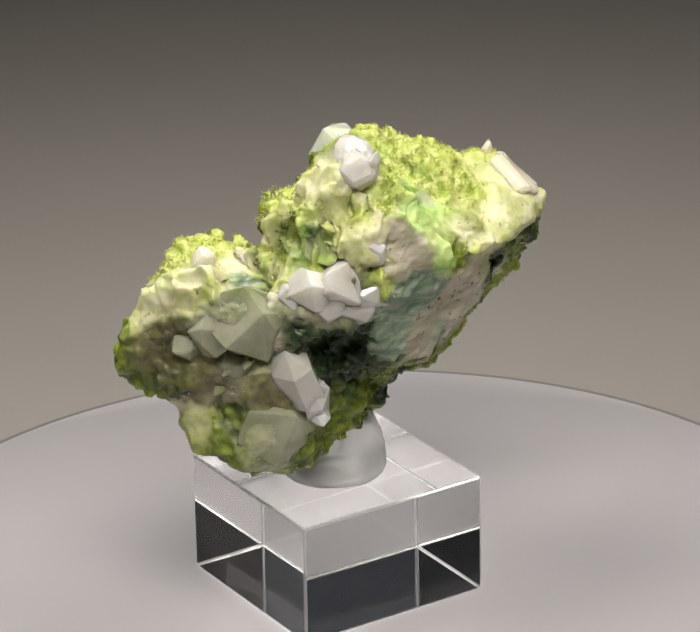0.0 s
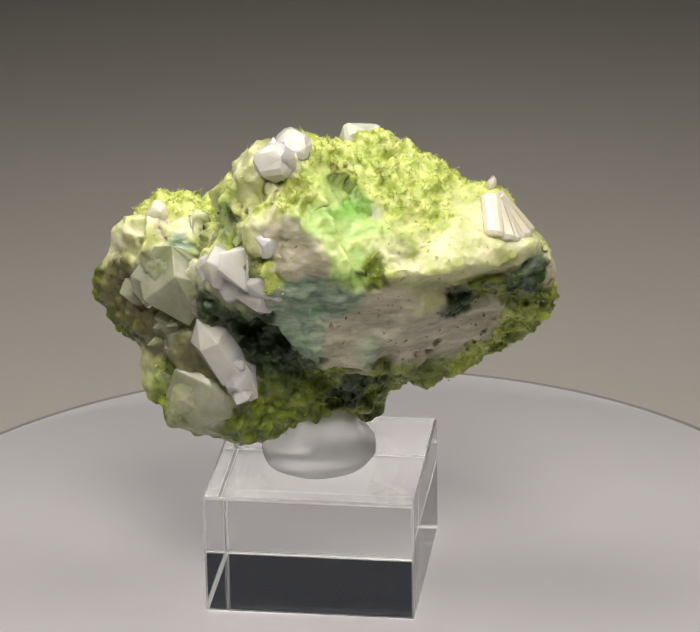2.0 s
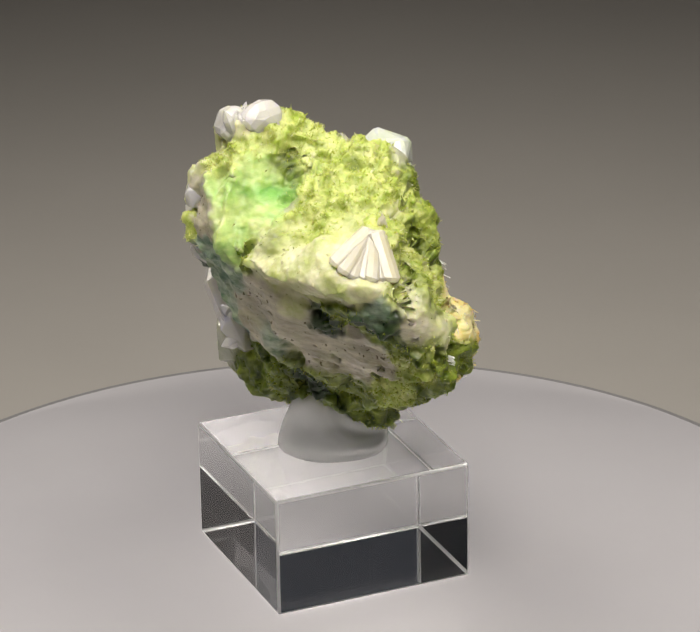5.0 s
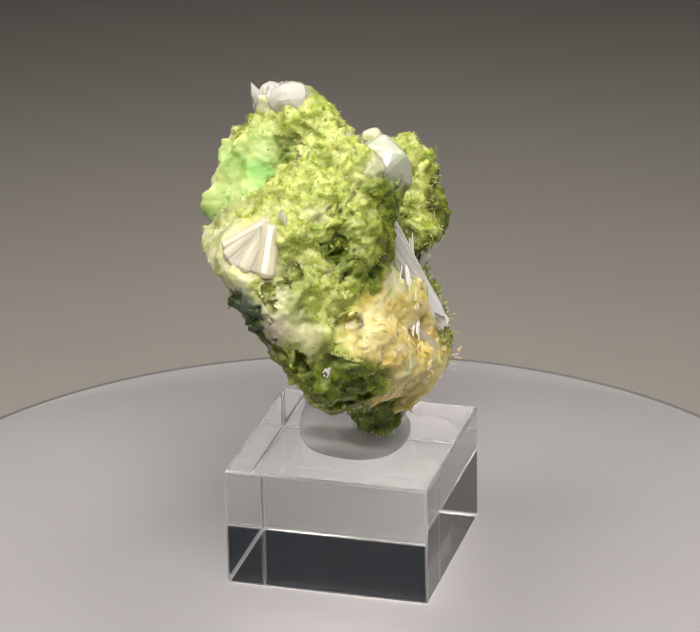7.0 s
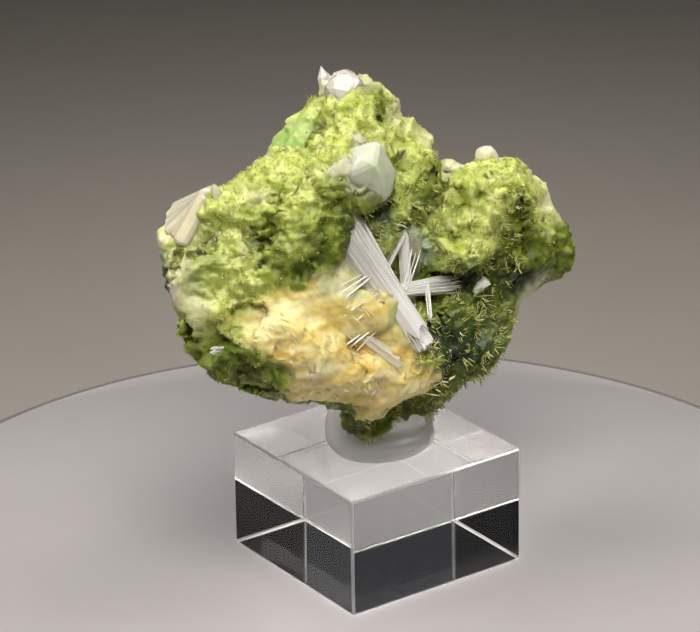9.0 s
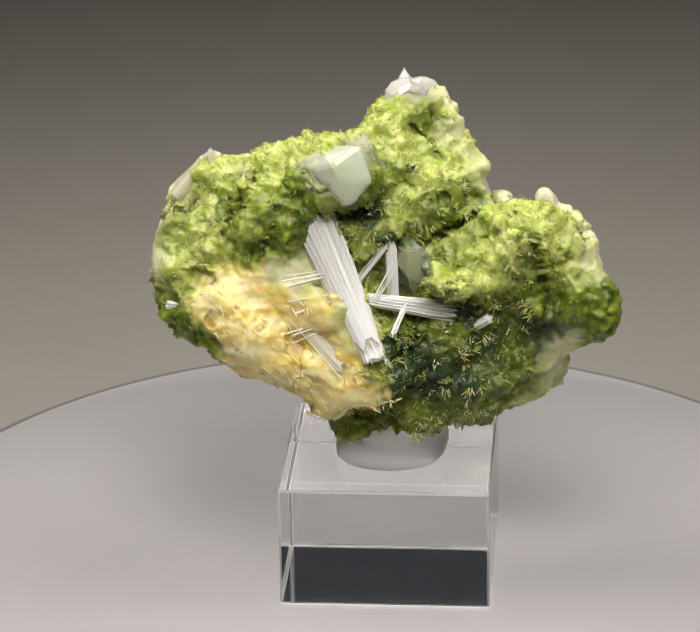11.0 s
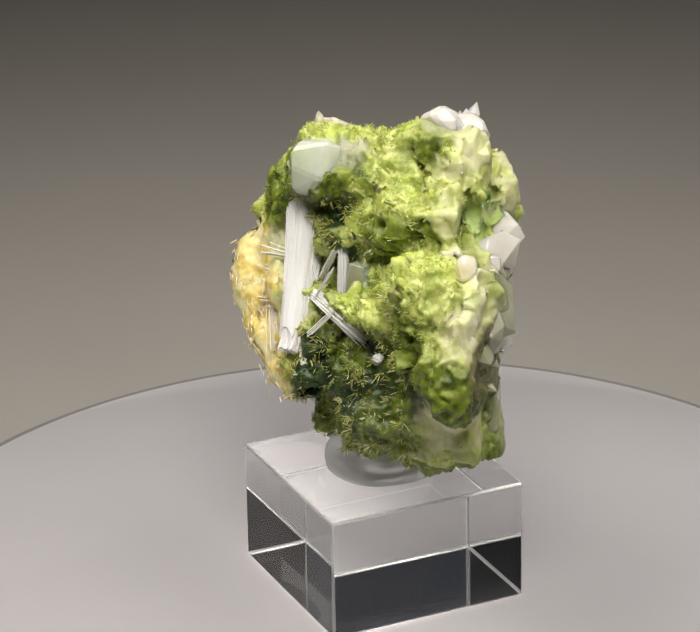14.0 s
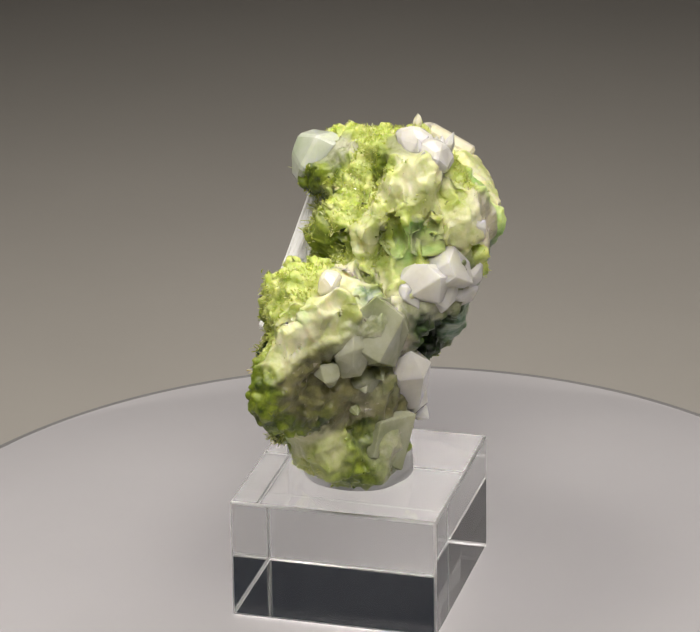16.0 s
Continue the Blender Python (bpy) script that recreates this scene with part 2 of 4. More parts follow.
LEFT_LOBE = [  # x, y, z, three half-widths (mm), three tilts (degrees)
    (-31.2, -17.5, 46.7, 3.3, 3.9, 5.9, 145, 3, -50),
    (-25.6, -17.5, 44.4, 8.3, 8, 4.4, 65, 54, -14),
    (-24.7, -20.4, 54.1, 3, 4.3, 9, -125, 9, 79),
    (-23.6, -14.8, 55.8, 5.1, 5.3, 6.4, 100, -19, 104),
    (-20.2, -16, 34.5, 5.8, 9, 6.3, 66, -18, 13),
    (-18.7, -14.6, 51.2, 6.9, 9.9, 8.6, 35, 28, 144),
    (-17.1, -6.7, 35.5, 4.1, 7, 6.7, -23, -44, 101),
    (-16.8, -20.1, 48.3, 4.8, 7.1, 9.4, -140, -33, 123),
    (-15.6, -15, 52.4, 15.8, 5.6, 5.4, -152, -35, -2),
    (-14.1, -21.3, 42.2, 2.8, 8.2, 4.8, 117, -13, -89),
    (-13.6, -4.7, 37.4, 6, 10.9, 5.9, 35, 13, -22),
]
BACK = [  # x, y, z, three half-widths (mm), three tilts (degrees)
    (-7.9, 7.4, 36.1, 3.6, 4.1, 7.6, 121, 48, 139),
    (-1.2, 8.7, 47.4, 7.3, 4.3, 4.5, 34, 6, -150),
    (5.3, 9.5, 39.6, 11.8, 5.3, 8.3, 120, -28, 1),
    (8, 8.6, 59.4, 5.5, 8.5, 6.4, -144, -12, 100),
    (9.1, 7.1, 58.1, 3.5, 13.9, 11, -146, -40, 113),
    (10.6, 13.9, 42.8, 6.9, 5.5, 8.6, 28, -5, 134),
    (15.1, 12.5, 42.2, 5.9, 6, 9, 131, 22, 13),
    (19.5, 8.5, 47.2, 3.7, 10.1, 10.2, 165, -39, -172),
    (20.3, 11.8, 50.3, 6.4, 10.6, 4.4, -73, -11, 33),
    (24.5, 9.6, 52.4, 3.8, 10.9, 6.1, 129, 14, 0),
]
CROWN = [  # x, y, z, three half-widths (mm), three tilts (degrees)
    (-8, -5.7, 61, 3.7, 3.9, 7.1, 65, 16, -46),
    (-7, -15.8, 63, 5.3, 6.8, 4.9, 150, 44, 21),
    (-1.4, -15.3, 70.8, 4, 5.7, 5.9, 62, -76, -122),
    (-0.9, -21.1, 63, 3.4, 5, 6.2, -141, 7, 78),
    (-0.9, -9.6, 69.5, 8.5, 5.3, 3.9, 52, -20, -86),
    (0.3, 3.6, 67, 4.7, 6.3, 6.8, 141, 60, -29),
    (3.7, -16.2, 64.8, 5.5, 6, 6.1, 110, -15, 23),
    (11.8, 2, 64.1, 4.1, 9, 8, 129, -59, -3),
    (19.6, 6.9, 60.3, 5.6, 4.1, 6.7, -161, -57, 135),
]
CORE = [  # x, y, z, three half-widths (mm), three tilts (degrees)
    (-12.7, -12.8, 41.9, 9.4, 10.9, 8.8, -152, -4, 115),
    (-8.6, -8.1, 48.6, 2.4, 11.3, 13.6, 34, -74, -72),
    (-8, -18.1, 49.2, 6.4, 5.2, 16, -146, 13, 68),
    (-6.4, 3, 40.4, 7.5, 5, 8.8, -57, -70, 125),
    (-2.6, 2.2, 59.3, 1.5, 6, 6.6, 106, -37, 129),
    (-2.3, -9.3, 59.2, 9.5, 9.6, 12.1, -156, -28, 128),
    (-1.2, -9.7, 35.3, 3.4, 7.2, 8, 68, 1, -29),
    (-0.9, 2.2, 47.7, 8, 3.7, 13, -98, -84, 140),
    (2.4, -7.7, 40.5, 5.1, 4.6, 15.5, -4, 39, -89),
    (4.2, -14.8, 48.3, 7.5, 10.3, 4.1, 54, -60, -107),
    (5.4, -9.9, 45.2, 6.1, 5.7, 7, 13, -10, -32),
]
CORE_LOWER = [  # x, y, z, three half-widths (mm), three tilts (degrees)
    (6.3, -16.8, 54.9, 3.5, 8.9, 11.7, 71, -29, 136),
]
FOOT = [  # x, y, z, three half-widths (mm), three tilts (degrees)
    (-11.8, -11.5, 30.1, 6.1, 8.2, 8.7, 48, -58, -90),
    (-11.7, -19, 32.3, 4, 5.8, 8.7, 111, 3, -55),
    (-9.4, -3.2, 30.2, 5.1, 5.8, 7.2, -60, 12, 101),
    (-3.9, -2.5, 31.4, 5.6, 4.4, 16, 101, 2, -45),
    (-1.5, -0.5, 28.5, 3, 5.8, 3.7, 128, 46, 2),
]
LUMPS = RIGHT_LOBE + LEFT_LOBE + BACK + CROWN + CORE + CORE_LOWER + FOOT
# A ledge runs along the top of the broken underside.
LUMPS += [(23.2, -3.0, 58.6, 13.0, 2.6, 1.7, 0, -3, 60)]
LUMPS += [(-1.4, 3.6, 26.6, 3.2, 2.5, 3.8, 0, 0, 0), (-22.6, -18.8, 32.8, 4.0, 2.8, 3.2, 0, 0, 20)]

# Clefts, pits and caves cut back into it, in the same terms.
CAVES = [
    (-1.2, -23.5, 44.6, 7.2, 7.2, 5.6, 0, 18, 0),
    (-14.0, -25.6, 45.6, 5.0, 3.6, 2.8, 0, 10, 0),
    (-21.5, -27.2, 47.2, 9.5, 5.4, 5.6, 0, 12, 0),
    (-11.0, -26.0, 40.0, 5.0, 4.0, 6.0, 0, 20, 0),
    (-12.6, -22.0, 57.0, 0.9, 3.0, 5.0, 0, 15, 0),
    (8.0, -23.0, 62.0, 3.6, 2.3, 2.2, 0, 10, 30),
    (-10.5, 2.5, 50.5, 4.5, 5.5, 6.5, 0, 0, -20),
    (-14.0, -7.6, 58.0, 6.5, 5.5, 0.9, 0, 28, 0),
    (-28.0, -25.2, 46.6, 5.5, 4.0, 5.0, 0, 0, 15),
    (-4.0, -25.4, 60.4, 5.5, 3.2, 1.0, 0, 8, 0),
    (18.2, -13.4, 51.2, 9.0, 3.2, 3.0, 0, 0, 48),
    (26.6, -3.0, 52.2, 5.0, 2.2, 2.2, 0, 0, 60),
    (24.4, -2.6, 55.2, 13.0, 2.4, 1.5, 0, -3, 60),
]
CLEFTS = [
    (4.5, -8.3, 69.8, 2.6, 1.2, 1.0, 0, 0, 20),
    (22.8, -1.0, 50.5, 1.8, 1.8, 1.5, 0, 0, 0),
    (26.5, 2.2, 50.7, 1.5, 1.3, 1.2, 0, 0, 0),
    (-21.5, -23.0, 38.0, 0.9, 3.2, 4.2, 0, 5, -30),
    (-7.0, -13.0, 70.5, 3.0, 0.8, 2.6, 0, 0, 60),
    (-8.7, -19.5, 64.2, 1.1, 3.0, 3.4, 0, 0, -40),
    (-4.6, -22.4, 65.6, 0.9, 2.6, 3.2, 0, 10, -20),
    (4.6, -24.4, 60.2, 3.2, 2.2, 0.8, 0, 0, 0),
    (-10.9, -20.6, 58.2, 0.8, 3.0, 4.0, 0, 12, 0),
    (-9.5, 5.5, 36.0, 4.0, 3.0, 3.0, 0, 0, 0),
    (-6.3, -10.3, 69.3, 3.4, 0.5, 3.8, -38, 0, -33),
    (-16.5, -10.4, 59.8, 3.0, 2.5, 0.6, 0, 20, -33),
]
HOLLOWS = CAVES + CLEFTS
# Flat breaks: a point on each, the way it faces, how far it reaches (mm).
BREAKS = [
    ((17.6, 0.2, 43.9), (0.79, -0.31, -0.52), 17.0),
    ((11.7, -15.0, 62.9), (0.75, -0.15, 0.64), 7.5),
    ((9.5, -19.5, 55.0), (0.62, -0.76, -0.18), 8.0),
    ((-28.5, -15.5, 57.0), (-0.72, -0.45, 0.53), 6.0),
    ((16.0, -6.0, 64.6), (0.45, -0.2, 0.87), 6.0),
]

# Where each mineral, or mineral darkened by painted shade, shows: x, y, z, reach (mm).
ZONES = {}
ZONES["cream"] = [
    (-6.8, 9.7, 45.4, 2.5), (13.3, 19.1, 49.5, 3.0), (19.8, -6.7, 50.5, 2.5), (-32.5, -20.1, 50.7, 2.5), (24.4, 17.7, 51.4, 3.3), (2.1, 12.3, 51.8, 3.5),
    (-31.2, -20.3, 52.9, 3.0), (-25.2, -23.2, 54.8, 3.0), (-29.4, -20.6, 55.5, 3.9), (-29.6, -16.8, 55.7, 4.0), (-10.3, -20.4, 57.2, 2.7), (25.4, 13.6, 57.4, 3.5),
    (-21.0, -22.9, 58.2, 3.5), (-16.5, -18.2, 58.2, 3.0), (-12.1, -19.0, 58.9, 2.0), (-23.6, -21.0, 59.5, 3.4), (18.2, -10.1, 59.7, 4.0), (-19.3, -20.0, 60.3, 3.0),
    (27.7, 3.9, 60.3, 4.3), (21.9, -4.8, 60.8, 4.5), (26.0, 6.4, 61.9, 4.4), (-0.7, -24.5, 62.0, 2.5), (24.4, 0.8, 62.8, 3.5), (14.5, -13.6, 62.9, 2.5),
]
ZONES["cream"] += [
    (5.2, -23.0, 63.2, 2.0), (16.5, -6.5, 63.4, 2.5), (-12.1, -15.9, 64.6, 3.7), (-2.3, -23.9, 64.8, 3.0), (19.7, 4.3, 65.1, 4.0), (15.0, 8.0, 65.6, 2.0),
    (-10.5, -15.0, 67.0, 1.5), (-4.8, -20.4, 67.6, 3.2), (2.0, -21.9, 68.6, 3.0), (-0.5, -21.9, 68.6, 3.6), (-7.5, -16.7, 69.1, 3.4), (-5.2, -18.8, 71.6, 3.0),
    (-0.1, -18.5, 73.8, 3.8), (0.6, -14.8, 75.2, 4.0),
]
ZONES["quartz"] = [
    (-11.7, -23.4, 30.9, 3.0), (-13.1, -24.1, 33.4, 4.0), (-17.0, -23.8, 34.0, 3.0), (-7.3, -20.2, 36.2, 3.5), (-9.6, -23.3, 42.8, 4.3), (-17.3, -23.9, 42.9, 3.0),
    (-14.0, -24.2, 43.9, 3.0), (-25.0, -22.8, 46.2, 2.0), (-22.5, -24.8, 49.5, 4.0), (-19.2, -25.9, 50.2, 4.0), (-20.0, -25.1, 52.5, 4.0), (-14.4, -24.9, 53.7, 4.3),
    (-4.1, -24.0, 55.3, 4.5), (1.0, -25.3, 56.2, 3.0), (11.0, -7.4, 64.4, 2.0), (0.8, 9.2, 68.5, 3.0), (-2.8, 1.1, 70.4, 3.0), (-0.8, -15.6, 75.1, 4.5),
]
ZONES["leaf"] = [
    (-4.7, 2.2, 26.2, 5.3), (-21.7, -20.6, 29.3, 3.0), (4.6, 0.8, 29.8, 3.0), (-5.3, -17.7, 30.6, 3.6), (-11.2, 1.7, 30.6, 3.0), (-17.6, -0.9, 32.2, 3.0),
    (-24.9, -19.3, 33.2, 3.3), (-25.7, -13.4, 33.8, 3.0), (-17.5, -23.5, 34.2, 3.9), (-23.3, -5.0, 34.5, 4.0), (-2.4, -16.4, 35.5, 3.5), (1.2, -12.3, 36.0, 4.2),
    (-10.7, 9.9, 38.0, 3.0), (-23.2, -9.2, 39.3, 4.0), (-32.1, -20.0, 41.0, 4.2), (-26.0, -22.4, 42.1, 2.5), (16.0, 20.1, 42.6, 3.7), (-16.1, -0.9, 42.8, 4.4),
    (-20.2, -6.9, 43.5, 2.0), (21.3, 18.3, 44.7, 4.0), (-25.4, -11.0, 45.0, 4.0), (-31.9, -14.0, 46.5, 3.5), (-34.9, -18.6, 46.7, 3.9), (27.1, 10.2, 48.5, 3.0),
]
ZONES["leaf"] += [
    (26.5, 15.7, 48.6, 3.0), (-21.7, -5.8, 50.4, 3.0), (-28.6, -13.0, 50.4, 4.6), (25.9, 2.3, 51.5, 2.9), (-14.5, -4.8, 52.4, 3.0), (-25.5, -9.9, 54.0, 4.0),
    (22.7, 14.6, 57.1, 4.0), (10.6, 14.4, 57.4, 4.0), (-13.2, -18.7, 58.5, 2.5), (16.0, -13.8, 58.5, 2.9), (3.6, 12.4, 58.5, 3.0), (-11.7, -5.1, 60.8, 4.0),
    (-6.0, -22.2, 61.0, 2.0), (18.0, -8.9, 61.6, 3.0), (-13.3, -11.3, 61.6, 3.5), (13.1, 12.2, 62.1, 4.9), (6.4, 12.6, 63.4, 4.0), (-10.6, -18.9, 64.6, 3.0),
    (-5.1, -2.0, 65.7, 4.0), (2.2, 9.9, 66.6, 3.0), (6.2, -9.6, 68.0, 3.7), (7.3, -18.1, 69.1, 2.0), (6.0, 1.3, 70.5, 2.4), (-5.2, -11.6, 72.3, 3.8),
]
ZONES["lime"] = [
    (-25.0, -17.5, 31.5, 3.3), (18.2, 8.0, 36.5, 2.5), (-21.3, -4.2, 37.4, 3.0), (24.3, 12.8, 43.3, 3.0), (26.9, 15.3, 49.7, 3.0), (20.7, 18.5, 49.8, 3.5),
    (-20.1, -5.8, 51.8, 4.0), (-8.6, 3.5, 51.9, 3.0), (-14.8, -4.2, 52.4, 3.0), (-29.1, -14.1, 52.6, 4.0), (14.9, 16.0, 54.1, 4.8), (-22.3, -8.1, 54.5, 4.0),
    (-29.8, -15.2, 56.1, 4.0), (19.6, 14.5, 57.1, 4.4), (-17.9, -9.0, 57.5, 4.7), (3.8, -24.4, 57.6, 2.0), (-10.4, -2.8, 58.4, 3.7), (26.4, 12.0, 58.6, 3.0),
    (-24.0, -11.0, 59.5, 4.9), (-26.5, -18.1, 59.6, 4.8), (-13.6, -11.7, 60.0, 2.0), (-5.8, -22.2, 60.1, 2.0), (9.7, 13.9, 60.2, 3.0), (-11.6, -18.2, 60.3, 3.0),
]
ZONES["lime"] += [
    (-20.5, -16.4, 60.4, 4.0), (17.0, -4.3, 63.4, 5.1), (22.7, 9.3, 63.8, 3.3), (-7.7, -2.4, 63.8, 3.0), (17.0, 9.8, 64.4, 4.0), (9.4, 10.6, 65.6, 4.4),
    (19.5, 4.9, 65.6, 4.0), (-10.6, -12.4, 66.0, 3.0), (13.5, -3.9, 66.3, 4.0), (20.0, 8.5, 66.5, 2.0), (-9.0, -8.3, 66.5, 5.4), (-5.6, -20.0, 67.7, 3.0),
    (-9.1, -16.1, 67.9, 3.0), (13.4, 1.6, 68.2, 5.0), (9.8, 7.3, 68.3, 4.0), (8.9, -3.1, 68.9, 4.0), (3.8, -4.5, 69.1, 3.0), (5.3, -20.1, 69.2, 2.5),
    (6.3, -16.5, 70.0, 3.4), (4.4, 2.3, 71.4, 3.9), (-3.4, -6.5, 71.6, 4.1), (3.7, -10.7, 72.4, 3.5), (2.2, -7.2, 72.8, 4.2), (-5.8, -16.0, 73.0, 2.5),
]
ZONES["mint"] = [
    (-29.0, -19.8, 56.3, 2.5), (13.8, -16.7, 57.8, 3.0), (-10.1, -19.6, 61.4, 2.9), (-5.9, -22.3, 62.6, 2.5), (13.2, -16.6, 63.0, 4.0), (-8.2, -21.0, 64.0, 2.0),
    (11.2, -16.6, 64.9, 3.0), (12.4, -12.3, 64.9, 4.0), (8.8, -11.0, 65.8, 4.5), (9.2, -17.9, 66.7, 4.0), (7.4, -13.1, 68.2, 4.0), (4.8, -4.4, 68.8, 2.0),
]
# Dark green mineral, also set in caves and clefts as shade in the colour.
ZONES["deep_shade"] = [
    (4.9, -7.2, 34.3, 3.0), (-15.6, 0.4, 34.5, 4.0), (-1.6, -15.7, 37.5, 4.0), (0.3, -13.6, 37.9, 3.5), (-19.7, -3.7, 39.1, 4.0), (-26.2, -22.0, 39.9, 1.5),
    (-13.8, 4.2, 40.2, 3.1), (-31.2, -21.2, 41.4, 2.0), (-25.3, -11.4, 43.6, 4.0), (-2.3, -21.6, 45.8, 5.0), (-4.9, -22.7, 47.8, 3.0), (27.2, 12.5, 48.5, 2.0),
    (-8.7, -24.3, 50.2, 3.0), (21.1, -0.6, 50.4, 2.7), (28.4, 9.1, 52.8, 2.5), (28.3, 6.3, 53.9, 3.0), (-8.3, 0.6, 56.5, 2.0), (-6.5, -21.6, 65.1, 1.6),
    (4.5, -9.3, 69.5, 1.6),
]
ZONES["beige"] = [
    (-20.1, -22.4, 40.7, 3.4), (-3.2, 10.9, 43.2, 2.1), (21.2, 1.9, 43.9, 4.5), (18.0, -6.4, 43.9, 3.0), (19.7, -6.7, 46.1, 5.0), (11.1, -13.0, 46.2, 4.0),
    (15.2, -9.9, 48.4, 4.0), (-11.4, -24.1, 49.3, 3.0), (15.5, -12.1, 51.1, 4.0), (27.4, 13.9, 51.9, 3.0),
    (10.0, -20.8, 61.6, 3.7), (5.8, -22.5, 63.8, 3.0),
]
ZONES["teal"] = [
    (12.5, -11.2, 44.7, 3.0), (5.6, -18.4, 46.2, 3.3), (-10.8, -1.9, 52.7, 2.5), (7.1, -20.2, 52.9, 4.0), (11.1, -17.5, 53.8, 4.0), (28.7, 7.5, 54.5, 2.5),
    (-16.1, -21.6, 56.4, 2.5),
]
ZONES["ochre"] = [
    (-10.9, 10.1, 35.9, 3.0), (-7.3, 11.5, 37.7, 4.0), (-0.1, 16.2, 39.2, 4.3), (-5.2, 12.0, 39.2, 4.0), (4.4, 17.6, 39.8, 4.0), (-3.4, 11.1, 42.5, 4.0),
    (0.7, 13.9, 43.8, 4.0), (8.3, 19.8, 46.2, 4.1), (0.8, 14.0, 47.5, 4.0), (5.0, 14.4, 48.2, 4.0), (7.2, 16.3, 49.1, 4.0), (14.2, 19.1, 49.6, 4.4),
    (10.8, 16.9, 51.3, 3.0),
]

ZONES["deep_shade"] += [(-21.0, -2.5, 36.5, 3.5), (-25.5, -8.0, 40.5, 3.5), (-12.0, 5.0, 36.5, 3.0), (-17.5, -4.5, 46.0, 2.5), (4.0, 9.5, 62.0, 2.2), (-4.5, 0.5, 63.0, 2.5)]
ZONES["deep_shade"] += [(-23.0, -6.0, 37.0, 4.0), (-18.0, -1.0, 35.0, 4.0), (-27.0, -12.0, 42.0, 4.0), (-13.0, 4.0, 33.0, 3.5), (-26.0, -6.5, 46.0, 3.0), (-20.0, -7.0, 41.0, 4.0), (-16.0, 1.0, 41.0, 3.5)]
ZONES["cream"] += [(-25.5, -16.0, 36.0, 4.5), (-24.0, -19.5, 33.0, 4.5), (-27.5, -15.5, 40.0, 3.5)]
# Brown floor of the front hollows, with their shade put into the colour.
ZONES["umber_shade"] = [(-28.0, -20.5, 47.5, 5.0), (-22.0, -20.5, 45.0, 5.0), (-15.0, -21.0, 41.0, 4.0), (-27.0, -21.0, 43.5, 4.0), (-25.0, -22.5, 47.0, 6.0), (-20.0, -22.0, 43.0, 5.0), (-29.0, -21.5, 46.0, 4.0), (-15.0, -21.5, 45.0, 4.5), (-10.0, -21.0, 39.0, 4.0)]


def turn_of(rx, ry, rz):
    return np.array(Euler([radians(a) for a in (rx, ry, rz)]).to_matrix())


def lattice_noise(p, scale, seed):
    """Smooth noise, -1 to 1, for an array of points."""
    q = p * scale + seed * 17.31
    i = np.floor(q).astype(np.int64)
    f = q - i
    f = f * f * (3 - 2 * f)
    total = np.zeros(len(p))
    for dx in (0, 1):
        for dy in (0, 1):
            for dz in (0, 1):
                h = (i[:, 0] + dx) * 73856093 ^ (i[:, 1] + dy) * 19349663 ^ (i[:, 2] + dz) * 83492791
                h = (h ^ (h >> 13)) * 1274126177 & 0x7FFFFFFF
                w = np.abs(1 - dx - f[:, 0]) * np.abs(1 - dy - f[:, 1]) * np.abs(1 - dz - f[:, 2])
                total += w * (h / 0x3FFFFFFF - 1)
    return total


def cell_noise(p, scale, seed):
    """Distance to the nearest of scattered points, in cells: flat chips with sharp borders. Also each chip's own number."""
    q = p * scale
    i = np.floor(q).astype(np.int64)
    best, number = np.full(len(p), 9.0), np.zeros(len(p))
    for d in np.ndindex(3, 3, 3):
        c = i + np.array(d) - 1
        h = (c[:, 0] * 73856093 ^ c[:, 1] * 19349663 ^ c[:, 2] * 83492791) + seed * 7919
        at = np.empty_like(q)
        for k in range(3):
            h = (h ^ (h >> 13)) * 1274126177 & 0x7FFFFFFF
            at[:, k] = c[:, k] + h / 0x7FFFFFFF
        e = np.linalg.norm(q - at, axis=1)
        near = e < best
        best[near], number[near] = e[near], (h / 0x7FFFFFFF)[near]
    return best, number


